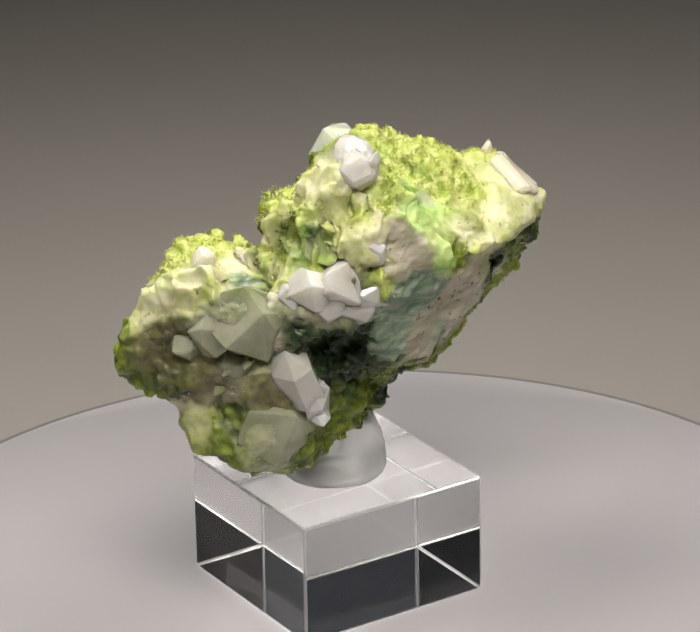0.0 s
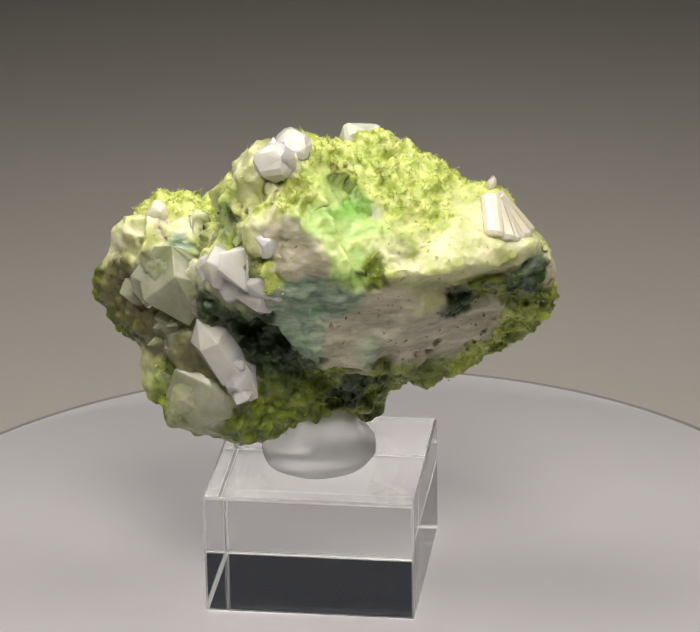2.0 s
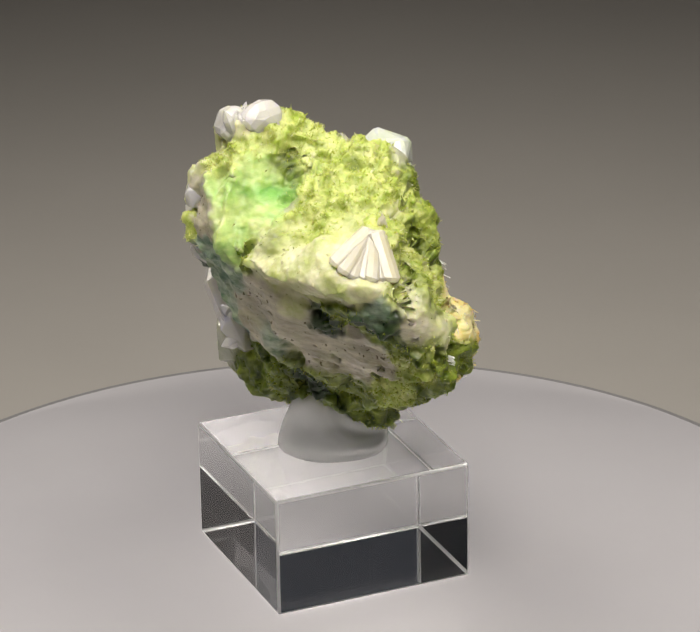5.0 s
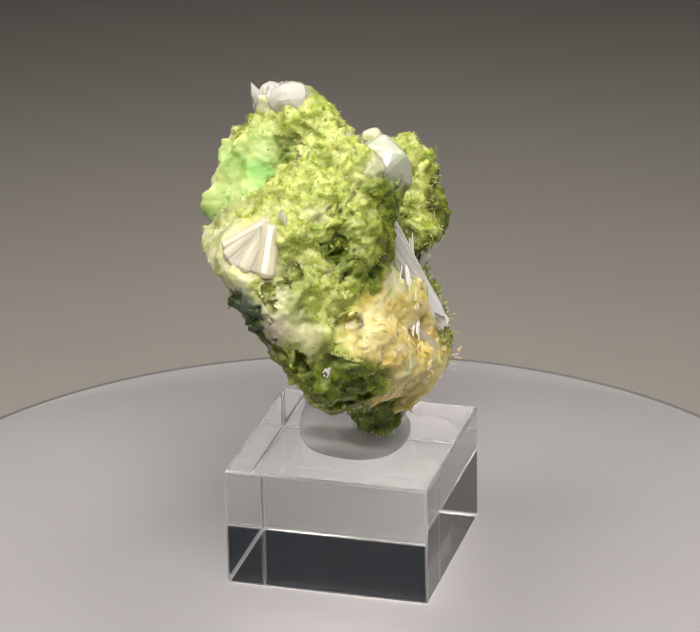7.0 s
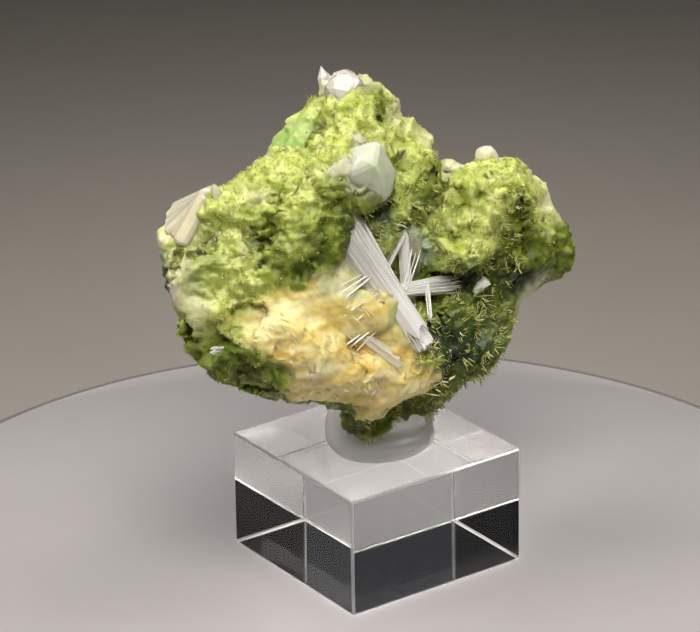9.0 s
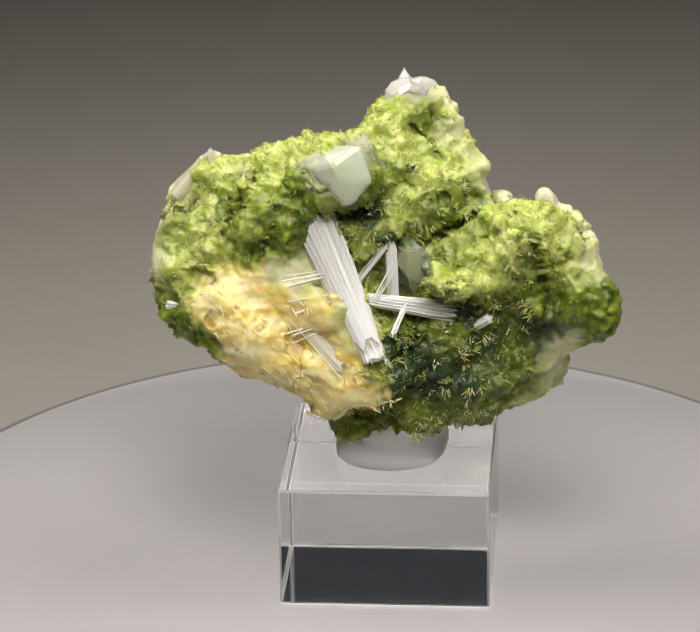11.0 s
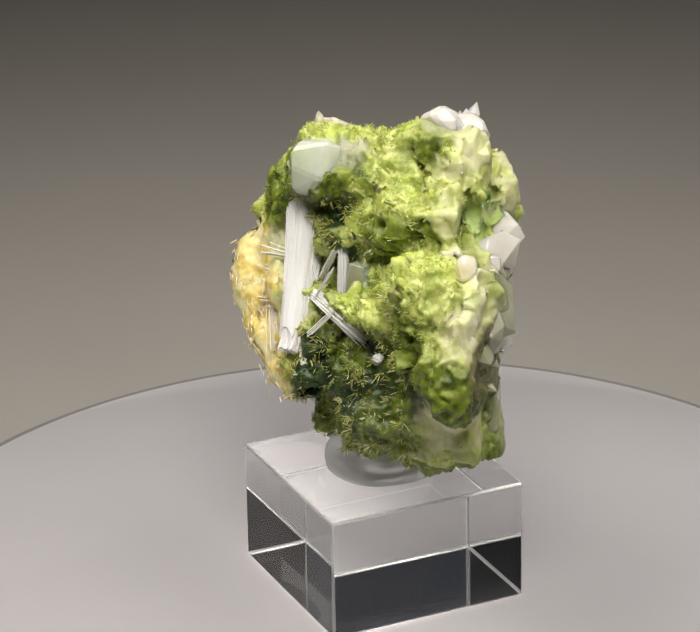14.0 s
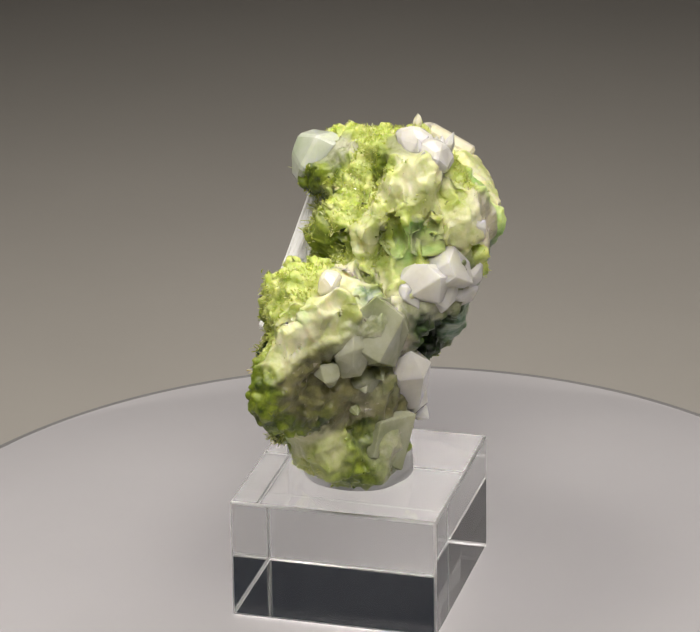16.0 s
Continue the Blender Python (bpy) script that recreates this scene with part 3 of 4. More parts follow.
def grow(step):
    """The surface on which the lumps' field is one, as quads between the cells that it crosses. Millimetres."""
    lo = np.array((-41.0, -33.0, 17.0))
    shape = np.ceil((np.array((36.0, 28.0, 84.0)) - lo) / step).astype(int)
    field = np.zeros(shape)
    axes = [lo[k] + step * np.arange(shape[k]) for k in range(3)]
    for x, y, z, a, b, c, rx, ry, rz in LUMPS:
        r, reach = turn_of(rx, ry, rz), 2.0 * max(a, b, c)
        cut = [slice(max(0, int((m - reach - lo[k]) / step)), int((m + reach - lo[k]) / step) + 2) for k, m in enumerate((x, y, z))]
        g = np.stack(np.meshgrid(*[axes[k][cut[k]] for k in range(3)], indexing="ij"), -1) - (x, y, z)
        q = (((g @ r) / (a, b, c)) ** 2).sum(-1)
        field[tuple(cut)] += np.exp(-3 * (q - 1))
    field = np.log(field + 1e-9) - 0.15
    for x, y, z, a, b, c, rx, ry, rz in HOLLOWS:
        r, reach = turn_of(rx, ry, rz), 2.0 * max(a, b, c)
        cut = tuple(slice(max(0, int((m - reach - lo[k]) / step)), int((m + reach - lo[k]) / step) + 2) for k, m in enumerate((x, y, z)))
        g = np.stack(np.meshgrid(*[axes[k][cut[k]] for k in range(3)], indexing="ij"), -1) - (x, y, z)
        q = (((g @ r) / (a, b, c)) ** 2).sum(-1)
        field[cut] = np.minimum(field[cut], 1.5 * (q - 1))
    for at, face, reach in BREAKS:
        cut = tuple(slice(max(0, int((m - reach * 1.3 - lo[k]) / step)), int((m + reach * 1.3 - lo[k]) / step) + 2) for k, m in enumerate(at))
        g = np.stack(np.meshgrid(*[axes[k][cut[k]] for k in range(3)], indexing="ij"), -1) - at
        face = np.array(face) / np.linalg.norm(face)
        far = np.linalg.norm(g, axis=-1) / reach
        field[cut] = np.minimum(field[cut], -0.6 * (g @ face) + 14 * np.clip(far - 0.8, 0, None))
    inside = field > 0
    # cells crossed by the surface
    corners = [inside[dx:shape[0] - 1 + dx, dy:shape[1] - 1 + dy, dz:shape[2] - 1 + dz] for dx in (0, 1) for dy in (0, 1) for dz in (0, 1)]
    count = sum(c.astype(np.int8) for c in corners)
    crossed = (count > 0) & (count < 8)
    index = np.full(crossed.shape, -1)
    cells = np.argwhere(crossed)
    index[crossed] = np.arange(len(cells))
    spot, hits = np.zeros((len(cells), 3)), np.zeros(len(cells))
    offs = list(np.ndindex(2, 2, 2))
    for a in offs:
        for k in range(3):
            if a[k] == 0:
                b = list(a)
                b[k] = 1
                fa = field[tuple((cells + a).T)]
                fb = field[tuple((cells + b).T)]
                cross = (fa > 0) != (fb > 0)
                t = np.where(cross, fa / np.where(cross, fa - fb, 1), 0)
                p = np.array(a, float)[None].repeat(len(cells), 0)
                p[:, k] = t
                spot[cross] += p[cross]
                hits[cross] += 1
    verts = lo + step * (cells + spot / hits[:, None])
    quads = []
    for k in range(3):
        u, w = (k + 1) % 3, (k + 2) % 3
        front = [slice(1, -1)] * 3
        front[k] = slice(0, -1)
        back = list(front)
        back[k] = slice(1, None)
        a, b = inside[tuple(front)], inside[tuple(back)]
        off = np.ones(3, int)
        off[k] = 0
        for flip, sel in ((False, a & ~b), (True, ~a & b)):
            e = np.argwhere(sel) + off
            ring = []
            for du, dw in ((1, 1), (0, 1), (0, 0), (1, 0)):
                c = e.copy()
                c[:, u] -= du
                c[:, w] -= dw
                ring.append(index[tuple(c.T)])
            quads.append(np.stack(ring[::-1] if flip else ring, 1))
    quads = np.concatenate(quads)
    return verts, quads[(quads >= 0).all(1)]


def normals_of(verts, quads):
    n = np.cross(verts[quads[:, 2]] - verts[quads[:, 0]], verts[quads[:, 3]] - verts[quads[:, 1]])
    out = np.zeros_like(verts)
    for k in range(4):
        np.add.at(out, quads[:, k], n)
    return out / (np.linalg.norm(out, axis=1, keepdims=True) + 1e-12)


def shares(p):
    """How much of each mineral, painted shade included, there is at each point."""
    wob = np.stack([lattice_noise(p, 0.35, s) for s in (1, 2, 3)], 1) * 1.0 + np.stack([lattice_noise(p, 1.1, s) for s in (4, 5, 6)], 1) * 0.7
    w = {}
    for k, spots in ZONES.items():
        s = np.zeros(len(p))
        for x, y, z, r in spots:
            d = np.linalg.norm(p + wob - (x, y, z), axis=1) / r
            s += np.exp(-1.7 * d * d)
        w[k] = s + 0.0003
    w["leaf"] += 0.002
    total = sum(v ** 2 for v in w.values())
    return {k: v ** 2 / total for k, v in w.items()}


def chipped(v, n, scale, seed, much):
    """Break the surface into flat chips: each cell is pressed towards its own mean plane."""
    _, number = cell_noise(v, scale, seed)
    _, cell = np.unique(number, return_inverse=True)
    size = np.bincount(cell).astype(float)
    mid = np.stack([np.bincount(cell, v[:, k]) / size for k in range(3)], 1)
    face = np.stack([np.bincount(cell, n[:, k]) / size for k in range(3)], 1)
    firm = np.linalg.norm(face, axis=1)
    face /= firm[:, None] + 1e-9
    off = ((v - mid[cell]) * face[cell]).sum(1)
    hold = np.clip((firm - 0.55) / 0.25, 0, 1)[cell]
    return v - face[cell] * np.clip(off * much * hold, -1.6, 1.6)[:, None]


def stone_mesh():
    v, quads = grow(0.30)
    n = normals_of(v, quads)
    share = shares(v)
    flat = 0.75 * (share["cream"] + share["mint"] + share["quartz"]) + 0.7 * (share["beige"] + share["teal"] + share["umber_shade"]) + 0.5 * share["deep_shade"] + 0.7 * share["ochre"] + 0.45 * share["leaf"] + 0.35 * share["lime"]
    for scale, seed, most in ((0.17, 3, 0.8), (0.34, 4, 0.9), (0.8, 5, 0.8)):
        v = chipped(v, n, scale, seed, flat * most)
        n = normals_of(v, quads)
    fine, fine_number = cell_noise(v, 0.85, 6)
    rough = 0.6 * share["lime"] + 0.7 * share["leaf"] + share["deep_shade"] + 0.2 * share["ochre"] + 0.5 * (share["teal"] + share["umber_shade"])
    push = (0.4 * (0.5 - fine) + 0.75 * (fine_number - 0.5) + 0.55 * lattice_noise(v, 0.9, 10)) * rough
    push += 0.4 * lattice_noise(v, 0.4, 8) + 0.12 * lattice_noise(v, 1.4, 9) + 0.05
    crag = 1 - 2 * np.abs(lattice_noise(v, 0.2, 31)) + 0.5 * (1 - 2 * np.abs(lattice_noise(v, 0.45, 32)))
    push += 0.95 * (crag - 0.75) * (share["lime"] + share["leaf"] + 0.6 * share["deep_shade"] + 0.5 * share["ochre"])
    # draped folds on the broken front, sharp along their crests
    fold = 1 - 2 * np.abs(lattice_noise(v * (1, 1, 0.3), 0.24, 21)) + 0.35 * (1 - 2 * np.abs(lattice_noise(v * (1, 1, 0.3), 0.55, 22)))
    front = np.clip((-13 - v[:, 1]) / 4, 0, 1) * np.clip((v[:, 2] - 48) / 6, 0, 1)
    push += 2.6 * (fold - 0.6) * front * (share["cream"] + share["mint"] + share["leaf"] + 0.5 * share["lime"])
    v = v + n * push[:, None]
    me = bpy.data.meshes.new("stone")
    me.from_pydata((v * 0.001).tolist(), [], quads.tolist())
    me.materials.append(MINERAL)
    me.polygons.foreach_set("use_smooth", [True] * len(me.polygons))
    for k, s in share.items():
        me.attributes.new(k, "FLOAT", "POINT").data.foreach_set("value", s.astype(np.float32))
    return me, v, normals_of(v, quads), share


def prism(bm, foot, tip, width, sides=6, point=0.35, flat=1.0, taper=0.85, spin=0.0):
    """A six-sided crystal from foot to tip (mm) with a pointed end."""
    foot, tip = Vector(foot) * 0.001, Vector(tip) * 0.001
    axis = tip - foot
    turn = axis.to_track_quat("Z", "Y").to_matrix()
    rings = []
    long = axis.length
    for z, k in ((0, 1), (long * (1 - point), taper)):
        ring = []
        for i in range(sides):
            a = 2 * math.pi * (i + spin) / sides
            off = Vector((math.cos(a) * width * 0.0005 * k, math.sin(a) * width * 0.0005 * k * flat, z * (1 + 0.06 * math.sin(i * 2.4 + spin))))
            ring.append(bm.verts.new(foot + turn @ off))
        rings.append(ring)
    top = bm.verts.new(tip)
    low = bm.verts.new(foot)
    for i in range(sides):
        j = (i + 1) % sides
        bm.faces.new((rings[0][i], rings[0][j], rings[1][j], rings[1][i]))
        bm.faces.new((rings[1][i], rings[1][j], top))
        bm.faces.new((rings[0][j], rings[0][i], low))


def blunt_block(bm, at, size, tilt, seed):
    """A blunt crystal with few, uneven flat faces: the hull of scattered points (half-sizes in mm)."""
    rng = random.Random(seed)
    m = Matrix.Translation(Vector(at) * 0.001) @ pose(0, 0, 0, *tilt)
    ways = []
    while len(ways) < 17:
        w = Vector([rng.gauss(0, 1) for _ in range(3)]).normalized()
        if all((w - o).length > 0.52 for o in ways):
            ways.append(w)
    made = []
    for w in ways:
        most = max(abs(c) for c in w)
        k = 0.001 * rng.uniform(0.9, 1.06) * (0.7 + 0.3 / most)
        made.append(bm.verts.new(m @ Vector([w[a] * size[a] * k for a in range(3)])))
    bmesh.ops.convex_hull(bm, input=made)
    bmesh.ops.dissolve_limit(bm, angle_limit=radians(24), verts=list(bm.verts), edges=list(bm.edges))


def finish(bm, bevel=0.00006):
    bmesh.ops.dissolve_limit(bm, angle_limit=radians(7), verts=list(bm.verts), edges=list(bm.edges))
    bmesh.ops.bevel(bm, geom=list(bm.edges), offset=bevel, segments=1, affect="EDGES")


def sheaf(bm, foot, tip, width, count, seed, spread=1.0, thick=0.5, frayed=0.12):
    """A bundle of parallel fibres from foot to tip (mm)."""
    rng = random.Random(seed)
    foot, tip = Vector(foot), Vector(tip)
    axis = (tip - foot)
    side = axis.orthogonal().normalized()
    other = axis.cross(side).normalized()
    if width > 1.4:
        prism(bm, foot, foot + axis * 0.93, width * 0.84, 14, 0.04, 1.0, (1 + spread) / 2, 0.2)
    for _ in range(count):
        a, r = rng.uniform(0, 6.283), math.sqrt(rng.random()) * width / 2
        off = side * math.cos(a) * r + other * math.sin(a) * r
        s, e = rng.uniform(-0.05, 0.1), 1 + rng.uniform(-frayed, frayed * 0.4)
        prism(bm, foot + axis * s + off, foot + axis * e + off * spread, rng.uniform(0.5, 1.2) * thick, 4, 0.08, rng.uniform(0.5, 1), 0.95, rng.random())


def spikes(foot, way, long, wide, flat):
    """Four-sided needles with a point (mm), all at once: arrays of feet, ways, lengths and widths."""
    u = np.cross(way, (0.3, 0.5, 0.81))
    u /= np.linalg.norm(u, axis=1, keepdims=True) + 1e-9
    t = np.cross(way, u) * flat[:, None]
    wide, long = wide[:, None], long[:, None]
    ring = [u * wide, t * wide, -u * wide, -t * wide]
    rows = [foot + r for r in ring] + [foot + way * long + r * 0.75 for r in ring] + [foot + way * (long + wide * 2)]
    verts = np.stack(rows, 1).reshape(-1, 3) * 0.001
    first = 9 * np.arange(len(foot))[:, None]
    faces = []
    for j in range(4):
        m = (j + 1) % 4
        faces += (first + (j, m, 4 + m, 4 + j)).tolist() + (first + (4 + j, 4 + m, 8)).tolist()
    return verts.tolist(), faces


def tufts(v, n, weight, count, seed, length, width, way=None, each=8, loose=0.6):
    """Needles in radiating tufts on the stone, or, with a way given, lying along it."""
    rng = np.random.default_rng(seed)
    i = np.repeat(rng.choice(len(v), count, p=weight / weight.sum()), each)
    big = np.repeat(rng.uniform(0.55, 1.3, count), each)
    m, up = len(i), n[i]
    lean = rng.normal(0, loose, (m, 3)) + up
    if way is not None:
        lean = np.array(way) + rng.normal(0, 0.22, (m, 3))
        lean -= up * (lean * up).sum(1, keepdims=True) * 0.97
    lean /= np.linalg.norm(lean, axis=1, keepdims=True)
    off = rng.normal(0, 0.3 if way is None else 0.9, (m, 3))
    foot = v[i] - up * 0.25 + off - up * (off * up).sum(1, keepdims=True)
    return spikes(foot, lean, rng.uniform(0.4, 1.0, m) * length * big, rng.uniform(0.5, 1.3, m) * width, rng.uniform(0.5, 1, m))


def chips(v, n, weight, count, seed, size):
    """Small broken crystal grains, half sunk in the stone (mm)."""
    rng = np.random.default_rng(seed)
    verts, faces = [], []
    for i in rng.choice(len(v), count, p=weight / weight.sum()):
        big = size * rng.uniform(0.35, 1.0) ** 1.3
        axes = np.linalg.qr(rng.normal(0, 1, (3, 3)))[0] * (big * rng.uniform((0.35, 0.55, 0.7), (0.7, 0.9, 1.2)))[:, None]
        mid = v[i] - n[i] * big * 0.42
        k = len(verts)
        for a in axes:
            for s in (1, -1):
                verts.append(tuple((mid + s * a + rng.normal(0, 0.22 * big, 3)) * 0.001))
        for x in (0, 1):
            for y in (2, 3):
                for z in (4, 5):
                    f = (k + x, k + y, k + z)
                    faces.append(f if (x + y + z) % 2 == 0 else f[::-1])
    return verts, faces


def crust(name, base, mat, label, made):
    me = bpy.data.meshes.new(name)
    me.from_pydata(made[0], [], made[1])
    me.materials.append(mat)
    ob = new(name, me)
    ob.parent = base
    return tagged(ob, label, kind="stuff")


def specimen():
    base = new("mineral_specimen")
    me, v, n, share = stone_mesh()
    stone = new("stone", me)
    stone.parent = base
    tagged(stone, "lumpy yellow-green mineral mass with cream and dark green patches")
    crust("needle_crust", base, NEEDLE_LIME, "glittering crust of tiny lime green needle crystals",
          tufts(v, n, share["lime"] ** 1.5, 2500, 11, 0.62, 0.075, None, 6, 0.5))
    crust("green_needle_crust", base, NEEDLE_GREEN, "crust of dark green needle crystals",
          tufts(v, n, (share["leaf"] + 0.5 * share["deep_shade"]) ** 1.5 * (v[:, 1] > -14), 1500, 12, 0.66, 0.075, None, 6, 0.55))
    lobe = (v[:, 0] < 0) & (v[:, 1] > -11) & (v[:, 2] < 66)
    crust("long_needle_crust", base, NEEDLE_STRAW, "radiating olive and straw needle tufts",
          tufts(v, n, (share["leaf"] + share["deep_shade"] + 0.5 * share["lime"]) * lobe, 460, 14, 1.5, 0.10, None, 7, 0.5))
    crust("golden_fibre_crust", base, FIBRE_GOLD, "matted golden and cream fibres",
          tufts(v, n, share["ochre"] ** 2, 120, 13, 1.2, 0.12, (-0.62, -0.2, -0.76)))

    for name, mat, label, weight, count, seed, size in (
            ("lime_grain_crust", GRAIN_LIME, "sugary lime crystal grains", share["lime"] ** 1.5, 2600, 31, 0.42),
            ("leaf_grain_crust", GRAIN_LEAF, "leaf green crystal grains", (share["leaf"] + 0.2 * share["mint"]) ** 1.5, 1500, 32, 0.45),
            ("cream_grain_crust", GRAIN_CREAM, "cream crystal flakes", share["cream"] ** 4, 220, 33, 0.6),
            ("grey_grain_crust", GRAIN_GREY, "grey and beige crystal grains", (share["beige"] + share["umber_shade"] + 0.7 * share["quartz"]) ** 4, 300, 34, 0.6),
            ("green_grain_crust", GRAIN_GREEN, "dark green glassy grains", (share["deep_shade"] + 0.3 * share["teal"]) ** 4, 600, 35, 0.6)):
        crust(name, base, mat, label, chips(v, n, weight, count, seed, size))

    def blocks(name, mat, label, bevel, *rows):
        for at, size, tilt, seed in rows:
            bm = bmesh.new()
            blunt_block(bm, at, size, tilt, seed)
            finish(bm, bevel)
            part(name, bm, mat, base, label)

    blocks("calcite_crystal", CALCITE, "pale blocky crystal with flat faces", 0.0004,
           ((-2.2, 5.4, 67.4), (4.9, 4.5, 5.0), (24, 14, 40), 43))
    blocks("quartz_crystal", QUARTZ, "milky quartz crystal", 0.00012,
           ((-5.4, -22.0, 56.0), (4.6, 3.8, 3.6), (20, 35, 30), 5), ((-1.6, -22.2, 57.0), (5.0, 4.2, 4.0), (40, 10, 65), 6),
           ((2.2, -21.4, 56.4), (4.4, 4.0, 4.2), (15, 50, 20), 7), ((0.2, -22.0, 54.2), (3.8, 3.6, 3.4), (50, 20, 10), 8),
           ((-3.6, -22.6, 54.6), (3.6, 3.2, 3.0), (25, 60, 45), 9), ((-8.4, -22.0, 54.8), (3.2, 2.6, 1.8), (30, 50, 0), 12),
           ((3.2, -23.2, 62.2), (1.9, 1.8, 2.6), (15, -20, 50), 13), ((-6.2, -19.6, 37.0), (2.8, 2.4, 5.0), (15, -20, 50), 14))
    blocks("tinged_quartz_crystal", QUARTZ_GREEN, "cloudy green-tinged quartz crystal", 0.00012,
           ((-15.6, -21.8, 51.6), (6.8, 5.0, 5.8), (12, 28, 20), 19), ((-20.4, -21.6, 50.4), (4.4, 4.0, 4.8), (30, -15, 40), 20),
           ((-12.8, -20.2, 33.0), (5.8, 4.8, 5.8), (10, 24, 8), 21), ((-18.0, -21.6, 44.4), (3.0, 2.4, 2.2), (30, 20, 0), 22),
           ((-24.8, -21.6, 47.6), (2.8, 2.4, 2.4), (45, 20, 30), 24), ((-8.8, -2.6, 51.8), (2.6, 2.6, 4.4), (0, 10, 0), 23))

    def points(mat, label, *rows):
        """Quartz points: foot, tip, width."""
        for k, (foot, tip, width) in enumerate(rows):
            bm = bmesh.new()
            prism(bm, foot, tip, width, 6, 0.32, 0.8, 0.9, k * 0.37)
            finish(bm)
            part("quartz_point", bm, mat, base, label)

    points(QUARTZ, "pale quartz point",
           ((-8.0, -19.2, 38.0), (-10.4, -24.2, 47.4), 8.2), ((-8.5, -20.0, 40.5), (-8.6, -24.2, 41.4), 4.4), ((-6.0, -18.0, 38.0), (-5.6, -22.4, 41.0), 3.6),
           ((-6.0, -18.0, 36.0), (-4.8, -22.0, 34.0), 3.4))
    points(QUARTZ_GREEN, "cloudy greenish quartz point",
           ((-17.0, -20.0, 45.0), (-19.6, -24.4, 43.4), 2.4), ((-15.0, -20.0, 46.0), (-16.4, -24.8, 44.6), 2.2),
           ((-12.0, -18.0, 34.0), (-10.8, -22.6, 30.6), 4.0), ((-19.0, -20.0, 41.0), (-21.0, -24.2, 40.2), 2.0))
    blocks("cream_crystal", CREAM, "cream coloured blunt crystal", 0.0003,
           ((-22.0, -19.6, 60.0), (2.0, 1.8, 2.5), (0, 20, 10), 13), ((20.4, 8.0, 66.0), (1.0, 1.0, 2.2), (10, 20, 0), 14))
    blocks("crown_crystal", QUARTZ, "milky white blunt crystal on the crown", 0.0006,
           ((0.4, -13.8, 73.8), (3.6, 4.2, 3.4), (10, 24, 20), 15), ((0.2, -17.8, 73.0), (3.6, 3.4, 3.4), (30, 10, 40), 16))

    rng = random.Random(4)
    for i in range(7):
        bm = bmesh.new()
        x = -1.8 + i * 0.8
        prism(bm, (x * 0.8, -17 + rng.uniform(-1, 1), 71), (x * 1.25, -17.4 + rng.uniform(-1.5, 1.5), 75.6 + rng.uniform(-1.4, 1.2)), rng.uniform(1.8, 3.0), 6, 0.3, 0.7, 0.8, rng.random())
        part("blade", bm, QUARTZ, base, "white blade crystal on the crown")
    for i in range(7):
        bm = bmesh.new()
        k = i / 6
        prism(bm, (21.8 + 0.4 * k, 6.2 + 0.8 * k, 65.6), (26.8 + 1.6 * math.sin(3.1 * k) + rng.uniform(-0.5, 0.3), 1.2 + 8.8 * k, 61.0 - 1.8 * k + rng.uniform(-0.6, 0.6)), rng.uniform(2.8, 4.2), 6, 0.06, 0.7, 1.0, rng.random())
        finish(bm, 0.0004)
        part("fan_blade", bm, CREAM, base, "cream blade of a fan-shaped crystal")

    sprays = [
        ("spray", FIBRE, "thick white spray of parallel fibres", (2.4, 6.8, 60.5), (-9.8, 8.2, 41.0), 7.0, 800, 1, 0.5, 0.2),
        ("spray", FIBRE, "short white fibre spray with a frayed end", (-5.5, 6.0, 48.8), (-15.6, -4.4, 45.4), 1.7, 90, 2, 2.0, 0.3),
        ("spray", FIBRE, "upright white fibre", (-8.2, 0.6, 45.0), (-7.6, 0.4, 56.5), 1.7, 40, 3, 1.0, 0.45),
        ("spray", FIBRE, "slanting white fibre", (-3.0, 5.0, 49.0), (-7.5, 1.6, 56.5), 0.9, 14, 4, 1.0, 0.4),
        ("spray", FIBRE, "thin slanting fibre", (-9.5, 4.0, 42.5), (-9.0, -0.5, 47.0), 0.6, 6, 9, 1.0, 0.35),
    ]
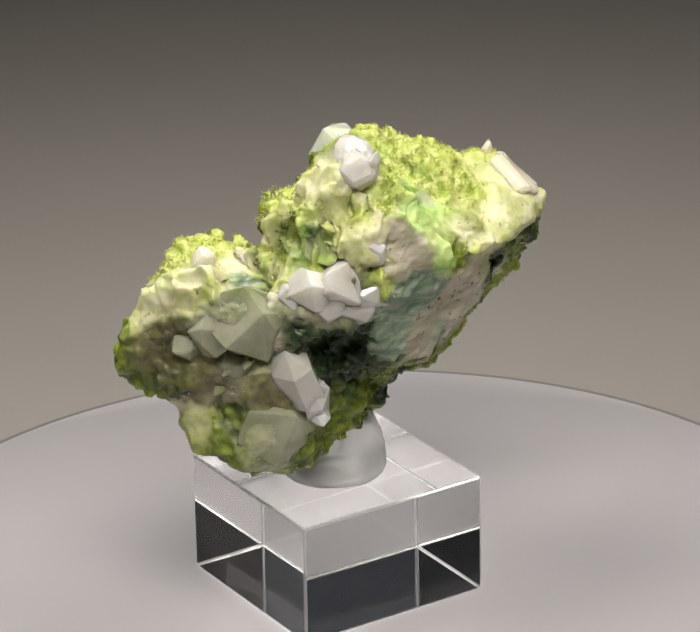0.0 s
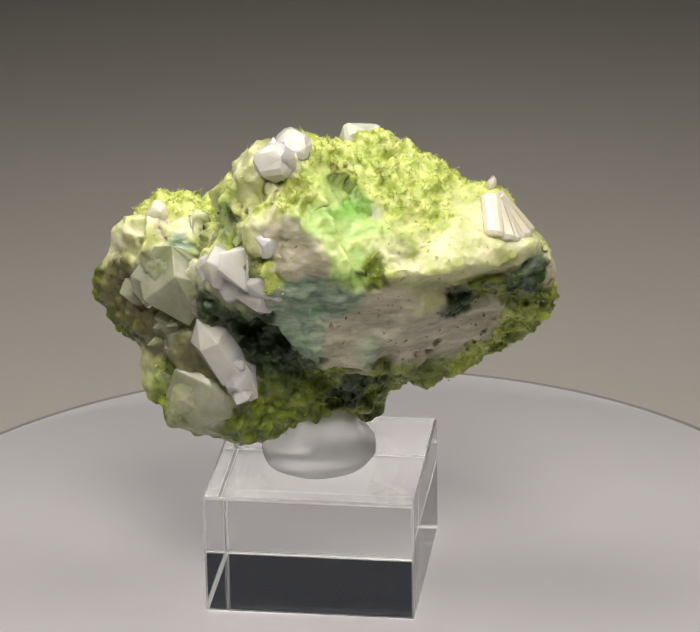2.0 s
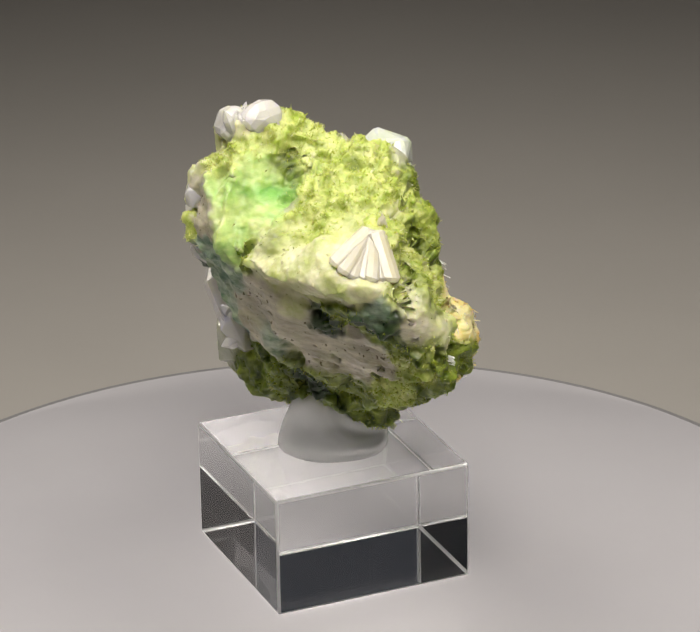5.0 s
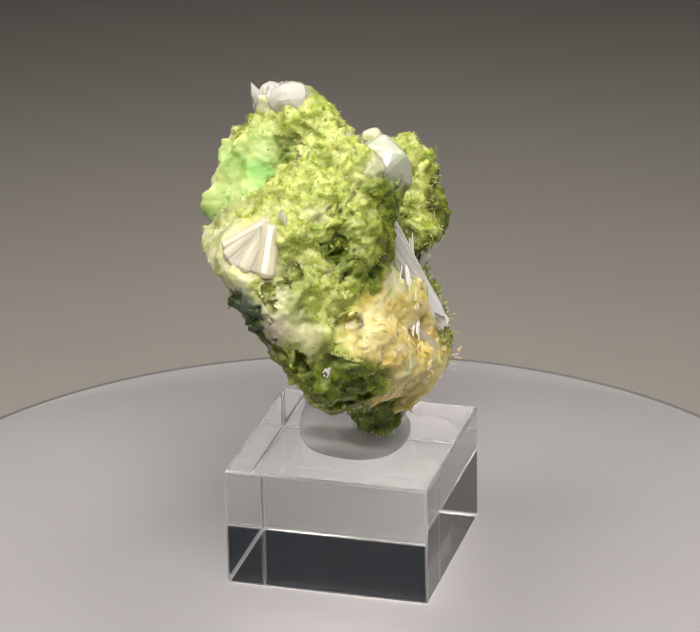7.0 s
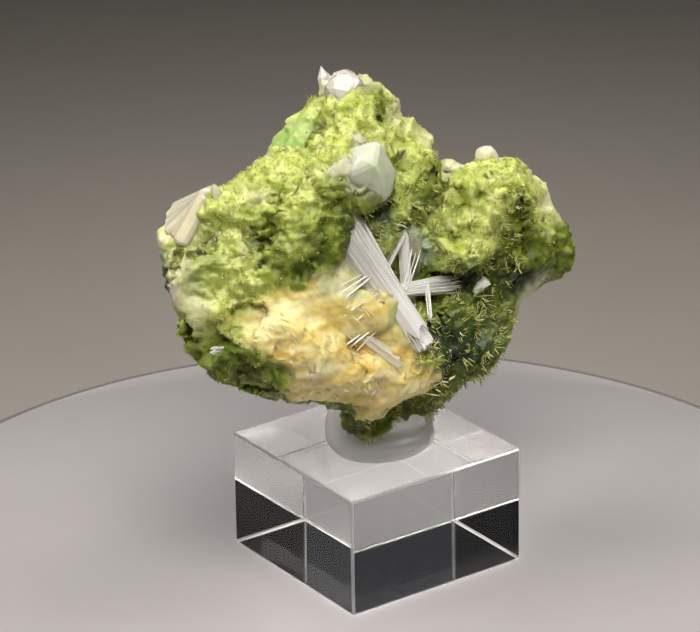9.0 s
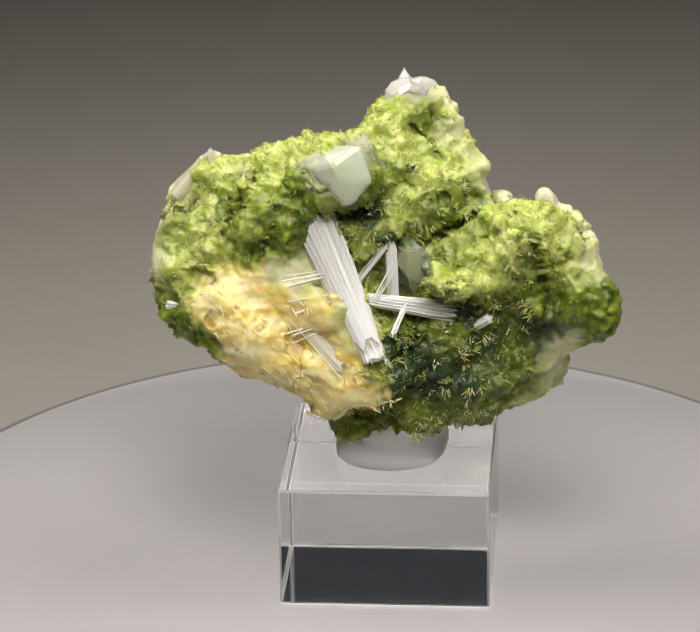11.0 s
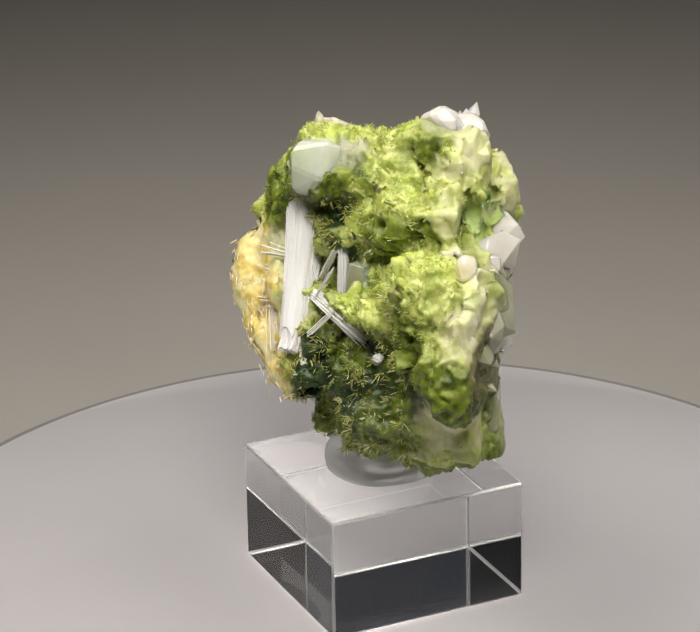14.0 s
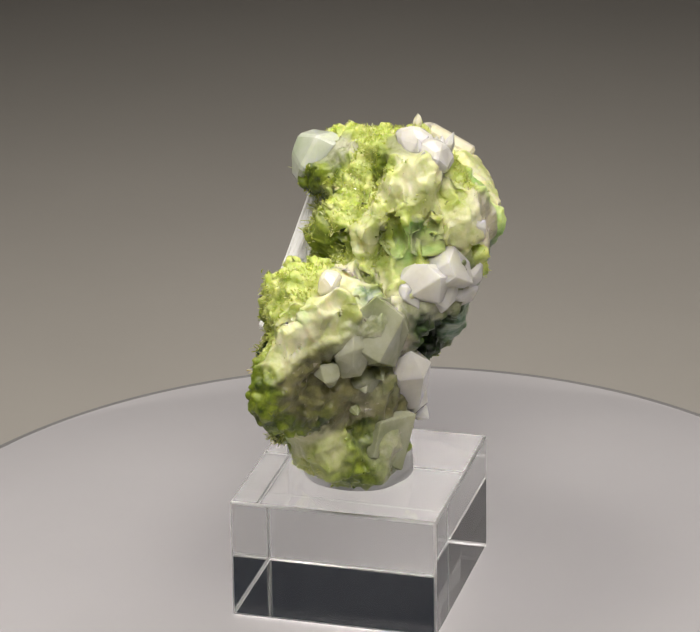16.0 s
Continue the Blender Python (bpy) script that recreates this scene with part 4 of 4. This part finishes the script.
    tufts_low = [
        ("spray", FIBRE, "small white fibre tuft", (-18.4, -6.0, 43.0), (-21.0, -6.4, 45.0), 1.5, 30, 5, 1.2, 0.35),
        ("spray", FIBRE, "broad white fibre beside the ochre mass", (-3.0, 5.0, 47.0), (-8.6, 5.0, 37.0), 4.0, 150, 10, 1.0, 0.5),
        ("golden_spray", FIBRE_GOLD, "ochre stained fibre bundle", (3.0, 12.6, 47.0), (-6.4, 10.4, 38.0), 3.0, 24, 6, 1.6, 0.22),
        ("thin_fibre", FIBRE, "thin white fibres across the ochre mass", (-3.0, 8.4, 53.4), (2.4, 14.4, 52.6), 1.0, 5, 11, 2.6, 0.3),
        ("thin_fibre", FIBRE, "thin white fibres across the ochre mass", (-4.4, 8.6, 50.0), (1.4, 15.0, 48.8), 1.0, 5, 12, 2.8, 0.28),
        ("thin_fibre", FIBRE, "short white fibres over a brown pit", (-5.4, 8.8, 46.6), (1.4, 15.4, 44.0), 1.0, 4, 15, 2.6, 0.28),
        ("thin_fibre", FIBRE, "slanting pale fibres in the hollow", (-7.6, 5.0, 48.5), (-9.6, 2.2, 54.0), 0.8, 5, 16, 2.2, 0.3),
        ("thin_fibre", FIBRE, "slanting pale fibres in the hollow", (-11.4, 5.6, 44.0), (-11.2, 1.6, 48.0), 0.8, 6, 17, 1.0, 0.3),
        ("plate", FIBRE, "pale plate at the foot of the spray", (-8.0, 6.0, 44.0), (-11.6, 6.6, 38.0), 1.6, 24, 18, 1.0, 0.4),
        ("knob", FIBRE, "broken white end of the spray", (-8.6, 8.0, 43.4), (-10.4, 8.8, 40.6), 3.2, 60, 19, 1.0, 0.6),
        ("white_tuft", FIBRE, "small white tuft low on the stone", (20.3, 17.0, 45.0), (22.0, 18.4, 45.4), 1.2, 14, 8, 1.0, 0.4),
    ]
    for name, mat, label, foot, tip, width, count, seed, spread, thick in sprays + tufts_low:
        bm = bmesh.new()
        sheaf(bm, foot, tip, width, count, seed, spread, thick)
        tagged(part(name, bm, mat, base, label), kind="stuff")
    return tagged(base, "yellow-green crystal specimen with white fibre sprays and quartz", "mineral specimen")


TABLETURN = turntable()
BLOCK = stand()
TACK = putty()
STONE = specimen()

# ---- what moves: all turn with the table ----
TURN = [(0.0, 0.0), (1.0, -20.43), (2.0, -40.52), (3.0, -60.34), (4.0, -79.98), (5.0, -99.51), (6.0, -118.98), (7.0, -138.46), (8.0, -158.0), (9.0, -177.64), (10.0, -197.41), (11.0, -217.33), (12.0, -237.38), (13.0, -257.57), (14.0, -277.86), (15.0, -298.18), (16.0, -318.47)]

def motions():
    for ob, home in ((TABLETURN, pose(-0.0009, -0.0039, 0)), (BLOCK, pose(-0.00322, -0.00444, 0.0001, 0, 0, 32.76)),
                     (TACK, pose(-0.0035, -0.0045, TALL)), (STONE, pose(0, 0, 0))):
        walk(ob, [(t, pose(0, 0, 0, 0, 0, a) @ home) for t, a in TURN])


motions()
